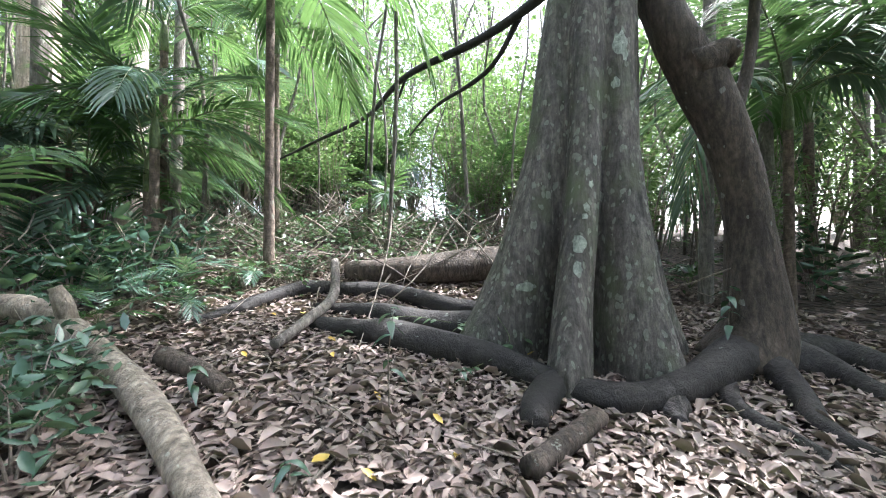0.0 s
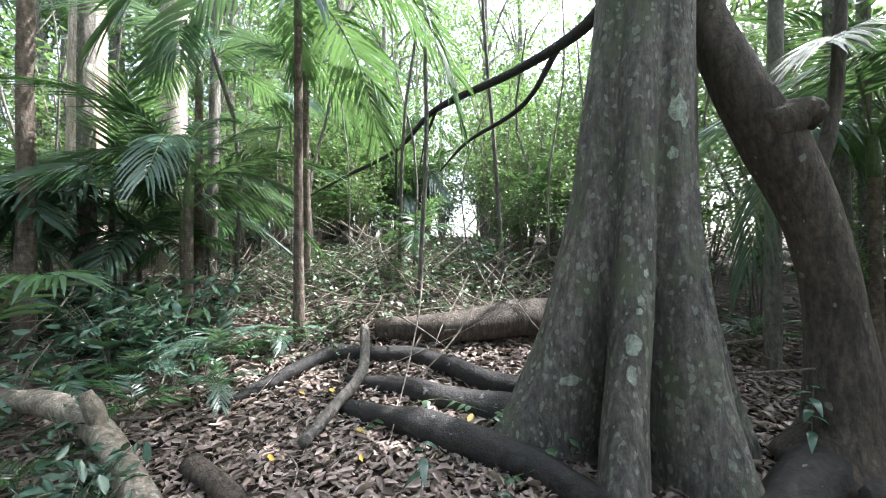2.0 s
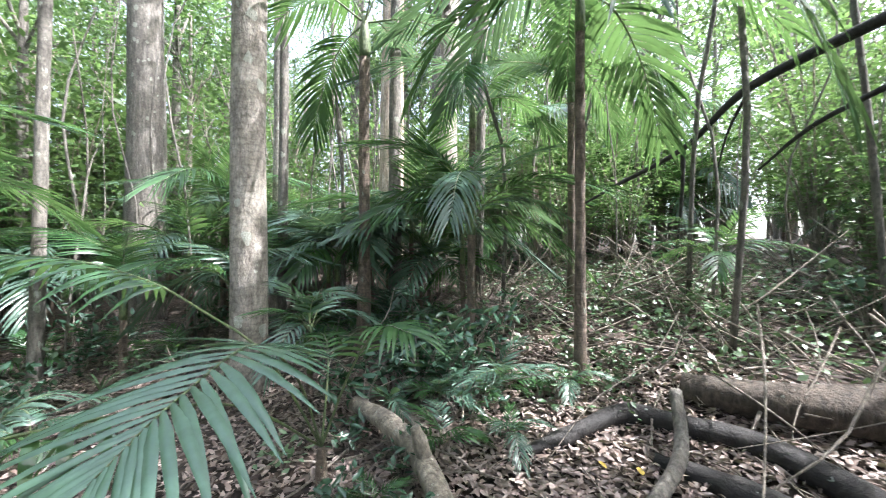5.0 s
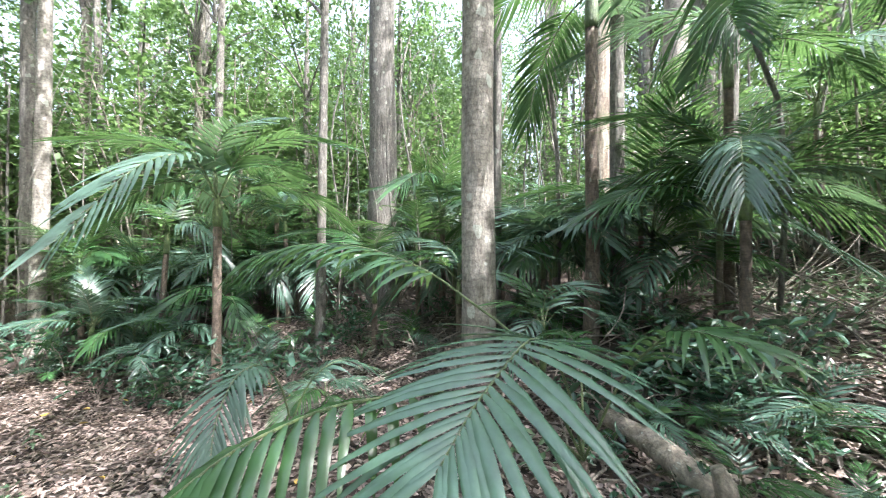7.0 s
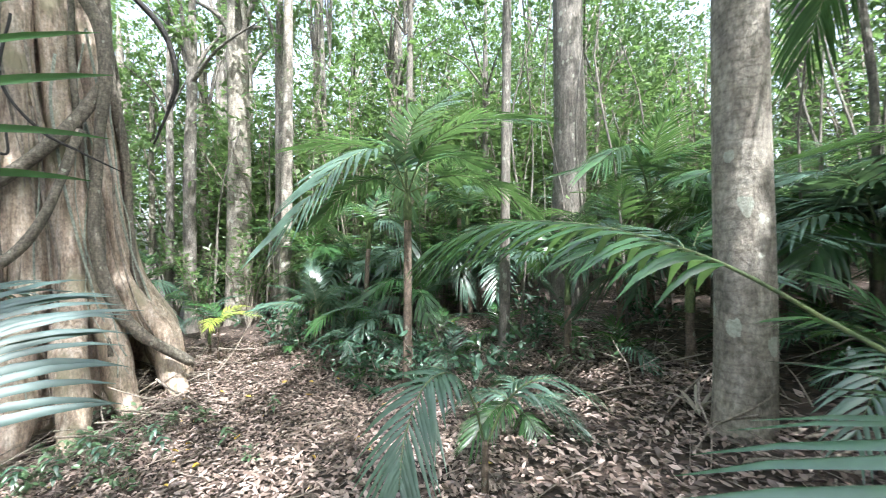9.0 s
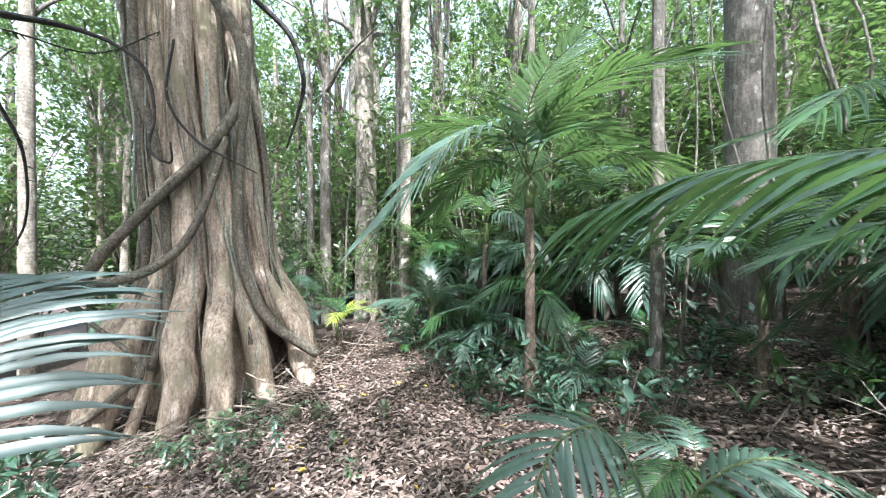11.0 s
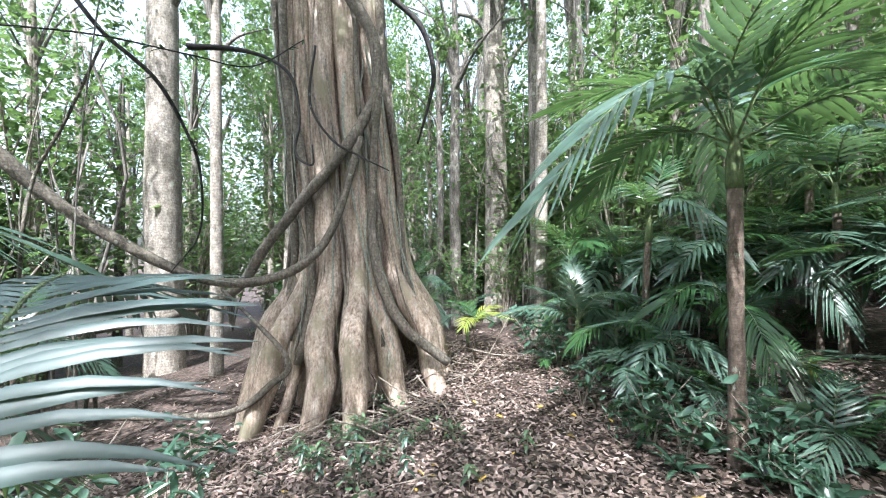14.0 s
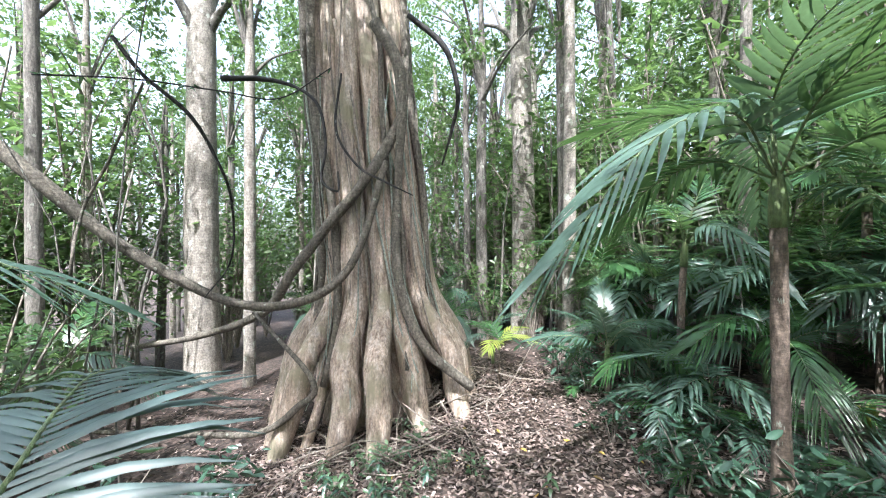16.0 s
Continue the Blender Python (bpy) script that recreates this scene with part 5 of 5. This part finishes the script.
def strap_plant(x, y, n, length, width, rise, mat, seed, label):
    rng = random.Random(seed)
    ob = thing("strap_leaved_plant", label, "plant", x, y)
    for i in range(n):
        a, e = i * 2.4 + rng.uniform(-.3, .3), radians(rise + rng.uniform(-12, 12))
        way = Vector((math.cos(a) * math.cos(e), math.sin(a) * math.cos(e), math.sin(e)))
        v, f = [], []
        leaflet(Vector((0, 0, 0.02)), way, Vector((-math.sin(a), math.cos(a), 0)), length * rng.uniform(0.8, 1.1), width, 0.45, v, f, 4, 0.2)
        part("leaf", mesh_of("leaf", v, f, mat), ob)


for k, (x, y) in enumerate([(-8.95, 6.62), (-6.96, 6.32), (-5.58, 6.12), (-11.56, 7.24), (-4.96, 6.41), (-5.90, 8.96)]):
    palm(x, y, 0.35 + 0.1 * (k % 3), 0.04, 7, 800 + k, FRONDS_FAN, size=0.8 + 0.07 * (k % 4), rise=(0, 60), label="young bluish-green palm with broad drooping leaflets")
for k, (x, y) in enumerate([(-7.92, -5.93), (-7.49, -4.78), (-7.19, -5.72), (-8.19, -4.98), (-6.97, -4.80), (-7.77, -4.06), (-7.55, -2.88), (-7.00, -3.95), (-8.46, -2.65)]):
    sapling(x, y, 0.22 + (k * 37 % 10) * 0.025, 7 + k % 3, 0.12, PALM_LEAF_BLUE if k % 2 else IVY, 40 + k, "small pale seedling in the leaf litter before the fig")
for k, (x, y) in enumerate([(-9.05, -0.36), (-9.52, 0.46), (-8.75, 0.04), (-9.54, -0.90)]):
    strap_plant(x, y, 8, 0.6, 0.1, 48, BROADLEAF, 20 + k, "dark glossy broad strap-leaved plant")
strap_plant(-9.32, 0.96, 9, 0.75, 0.06, 62, IVY, 1, "pale green strap-leaved plant arching over the litter")
strap_plant(-11.85, 0.23, 6, 0.6, 0.09, 78, PALM_YELLOW, 2, "upright yellow-green broad-leaved plant")
strap_plant(-9.36, -0.26, 9, 0.55, 0.09, 40, BROADLEAF, 3, "dark green broad strap-leaved plant")
strap_plant(-8.95, -1.10, 8, 0.5, 0.07, 45, BROADLEAF, 4, "dark green broad strap-leaved plant")
strap_plant(-6.31, 2.69, 7, 0.5, 0.05, 55, PALM_DEAD, 5, "withered pale strap-leaved plant by the grey trunk")
strap_plant(-8.46, 1.83, 8, 0.6, 0.035, 60, IVY, 6, "pale green narrow-leaved tuft")
strap_plant(-11.47, 0.23, 9, 0.7, 0.035, 60, IVY, 7, "pale green narrow-leaved tuft")

# ---- the wood all round ----
WOOD = [forest_tree(-24, 4, 13, 0.15, 301, BARK_FOREST, 3000, 4.2, leaf=0.18), forest_tree(-22, 9, 11, 0.11, 302, BARK_PALE, 2600, 3.6, leaf=0.18), forest_tree(-6, 17, 15, 0.22, 303, BARK_FOREST, 3200, 4.6, leaf=0.18), forest_tree(11, 9, 9, 0.09, 304, BARK_FOREST, 2400, 3.4, leaf=0.18)]
made = 0
# The first six, out of view, are added to shade the start.
for k, (x, y) in enumerate([(9.0, 6.0), (8.6, 3.4), (10.0, 8.5), (5.4, 1.2), (4.8, -1.8), (2.2, -4.2), (-15.5, -9.0), (-13.0, -13.5), (-17.5, 1.5), (-16.5, 5.5), (-19.0, -2.2)]):
    copy_thing(WOOD[k % 4], pose(x, y, land(x, y), 0, 0, k * 77) @ Matrix.Scale(0.9, 4))
while made < 80:
    r, a = 6 + 34 * rng.random() ** 0.8, rng.uniform(0, 2 * math.pi)
    x, y = -4 + r * math.cos(a), r * math.sin(a)
    if is_open(x, y, 1.5) or in_gap(x, y) or math.hypot(x + 6.5, y - 7) < 7.8 or math.hypot(x - 4.5, y - 8) < 4.5 or math.hypot(x + 11.5, y + 0.5) < 4.8:
        continue
    up = SUN_SPOT + SUN_DIR * 14
    if math.hypot(x - up.x, y - up.y) < 5.5:
        continue
    copy_thing(WOOD[rng.randrange(4)], pose(x, y, land(x, y), 0, 0, rng.uniform(0, 360)) @ Matrix.Scale(rng.uniform(0.75, 1.25), 4))
    made += 1

made = 0
while made < 95:
    r, a = rng.uniform(19, 36), rng.uniform(radians(75), radians(285))
    x, y = -4 + r * math.cos(a), r * math.sin(a)
    if in_gap(x, y):
        continue
    copy_thing(WOOD[rng.randrange(4)], pose(x, y, land(x, y), 0, 0, rng.uniform(0, 360)) @ Matrix.Scale(rng.uniform(1.05, 1.5), 4))
    made += 1

# ---- litter ----
def litter():
    rng = np.random.default_rng(8)
    def heap(n, x0, x1, y0, y1, size, fine, mat, name, label, lift=0.03):
        x, y = rng.uniform(x0, x1, n), rng.uniform(y0, y1, n)
        keep = np.hypot(x - 1.3, y - 3.85) > 0.65
        x, y = x[keep], y[keep]
        z = lands(x, y) + rng.uniform(0.0, lift, len(x)) + 0.01
        c = np.stack([x, y, z], 1)
        ob = new(name, leaf_cloud(name, c, rng.uniform(0.4, 1.4, len(x)) * size, 0.27, mat, rng, 0.42, 0.16, fine))
        tagged(ob, label, "leaf litter", kind="stuff")
    words = "dry brown and pinkish fallen leaves covering the ground"
    heap(38000, -3.6, 4.5, 0.8, 6.0, 0.09, True, LITTER, "leaf_litter", words, 0.05)
    heap(44000, -12.5, -3.4, -8.0, 3.4, 0.082, True, LITTER, "leaf_litter", words, 0.05)
    heap(16000, -3.5, 5.0, -5.5, 0.8, 0.09, False, LITTER, "leaf_litter", words, 0.05)
    heap(16000, -14, 8, -12, 12, 0.12, False, LITTER, "leaf_litter", "dry brown fallen leaves scattered under the shrubs")
    heap(60, -10, -4, -5, 1, 0.12, True, YELLOW_FALL, "yellow_leaf_litter", "yellow fallen leaves scattered on the litter", 0.05)


def single_leaves():
    """The leaves that lie nearest to the start, one by one."""
    g = np.random.default_rng(17)
    rg = random.Random(17)
    kinds = [leaf_cloud("fallen_leaf", np.zeros((1, 3)), np.array([s]), 0.2, LITTER, g, 0.45, 0.2, True) for s in (0.07, 0.09, 0.11, 0.12, 0.14, 0.16)]
    golds = [leaf_cloud("yellow_leaf", np.zeros((1, 3)), np.array([s]), 0.2, YELLOW_FALL, g, 0.45, 0.15, True) for s in (0.1, 0.13)]
    for i in range(300):
        x, y = rg.uniform(-1.3, 2.6), rg.uniform(1.5, 3.2)
        gold = i % 12 == 0
        if gold:
            x, y = rg.uniform(-2, 3.2), rg.uniform(1.8, 4)
        part("yellow_leaf" if gold else "fallen_leaf", rg.choice(golds if gold else kinds), GROUND, "yellow fallen leaf" if gold else "", pose(x, y, land(x, y) + rg.uniform(0.05, 0.075), rg.uniform(-18, 18), rg.uniform(-18, 18), rg.uniform(0, 360)))


single_leaves()
litter()


def twigs(n, x0, x1, y0, y1, seed, label, rise=0.25, length=(0.4, 1.4), girth=(0.004, 0.014), single=False):
    rng = random.Random(seed)
    v, f = [], []
    for i in range(n):
        x, y, a, L = rng.uniform(x0, x1), rng.uniform(y0, y1), rng.uniform(0, 6.28), rng.uniform(*length)
        g = rng.uniform(*girth)
        pts, e = [], rng.uniform(0, rise)
        for k in range(4):
            u = k / 3
            px, py = x + L * u * math.cos(a) + rng.uniform(-.06, .06) * L, y + L * u * math.sin(a) + rng.uniform(-.06, .06) * L
            pts.append((px, py, land(px, py) + 0.02 + e * (u if i % 2 else 1 - u) * L + rng.uniform(0, .05)))
        tube(pts, [g, g * 0.8, g * 0.4], 5, 8, 0.05, i, False, v, f)
        if single:
            part("twig", mesh_of("twig", v, f, TWIG), GROUND, "thin dry fallen twig")
            v, f = [], []
    if single:
        return
    tagged(new("fallen_twigs", mesh_of("fallen_twigs", v, f, TWIG)), label, "twigs", kind="stuff")


twigs(480, -5.5, 2.5, 5.0, 10.5, 1, "tangle of dry twigs and vines on the mound", 0.7, (0.5, 2.0), (0.005, 0.018))
twigs(120, -3.5, 4.5, 1.0, 5.0, 2, "thin dry twigs lying on the leaf litter", 0.12, (0.2, 0.7), (0.003, 0.008), True)
twigs(150, -11.5, -4, -6.5, 1.0, 3, "thin dry twigs lying on the leaf litter", 0.12, (0.2, 0.8), (0.003, 0.009))
twigs(90, -11.2, -7.2, -7.0, -4.6, 4, "dry sticks and fallen roots heaped at the fig's foot", 0.5, (0.5, 1.6), (0.006, 0.02))
twigs(160, -9, -3, 2.0, 6.0, 5, "dry sticks under the palms", 0.6, (0.4, 1.5), (0.004, 0.014))


def creepers():
    rng = np.random.default_rng(21)
    n = 7000
    x, y = rng.normal(-1.8, 2.2, n), rng.normal(8.0, 1.7, n)
    keep = (y > 5.3)
    x, y = x[keep], y[keep]
    z = lands(x, y) + np.abs(rng.normal(0.1, 0.16, len(x)))
    tagged(new("creeper", leaf_cloud("creeper", np.stack([x, y, z], 1), rng.uniform(0.05, 0.13, len(x)), 0.5, IVY, rng, 0.7, 0.1)), "pale green creeper leaves over the mound", "ground cover", kind="stuff")


creepers()


def thin_stems():
    """Whip-thin saplings and hanging vines that stand all through the wood."""
    rg = random.Random(31)
    made = 0
    while made < 170:
        r, a = rg.uniform(6, 20), rg.uniform(radians(30), radians(285))
        x, y = -4 + r * math.cos(a), r * math.sin(a)
        if is_open(x, y, 0.8):
            continue
        g, h = rg.choice((0.012, 0.018, 0.025, 0.04)), rg.uniform(5, 9)
        z = land(x, y) - 0.1
        pts = [(x + rg.uniform(-.25, .25) * k, y + rg.uniform(-.25, .25) * k, z + h * k / 3) for k in range(4)]
        v, f = tube(pts, [g, g * 0.9, g * 0.5], 6, 8, 0.1, made)
        tagged(new("thin_sapling", mesh_of("thin_sapling", v, f, BARK_FOREST)), "whip-thin bare sapling stem standing in the wood", "sapling", "thin saplings")
        made += 1


thin_stems()
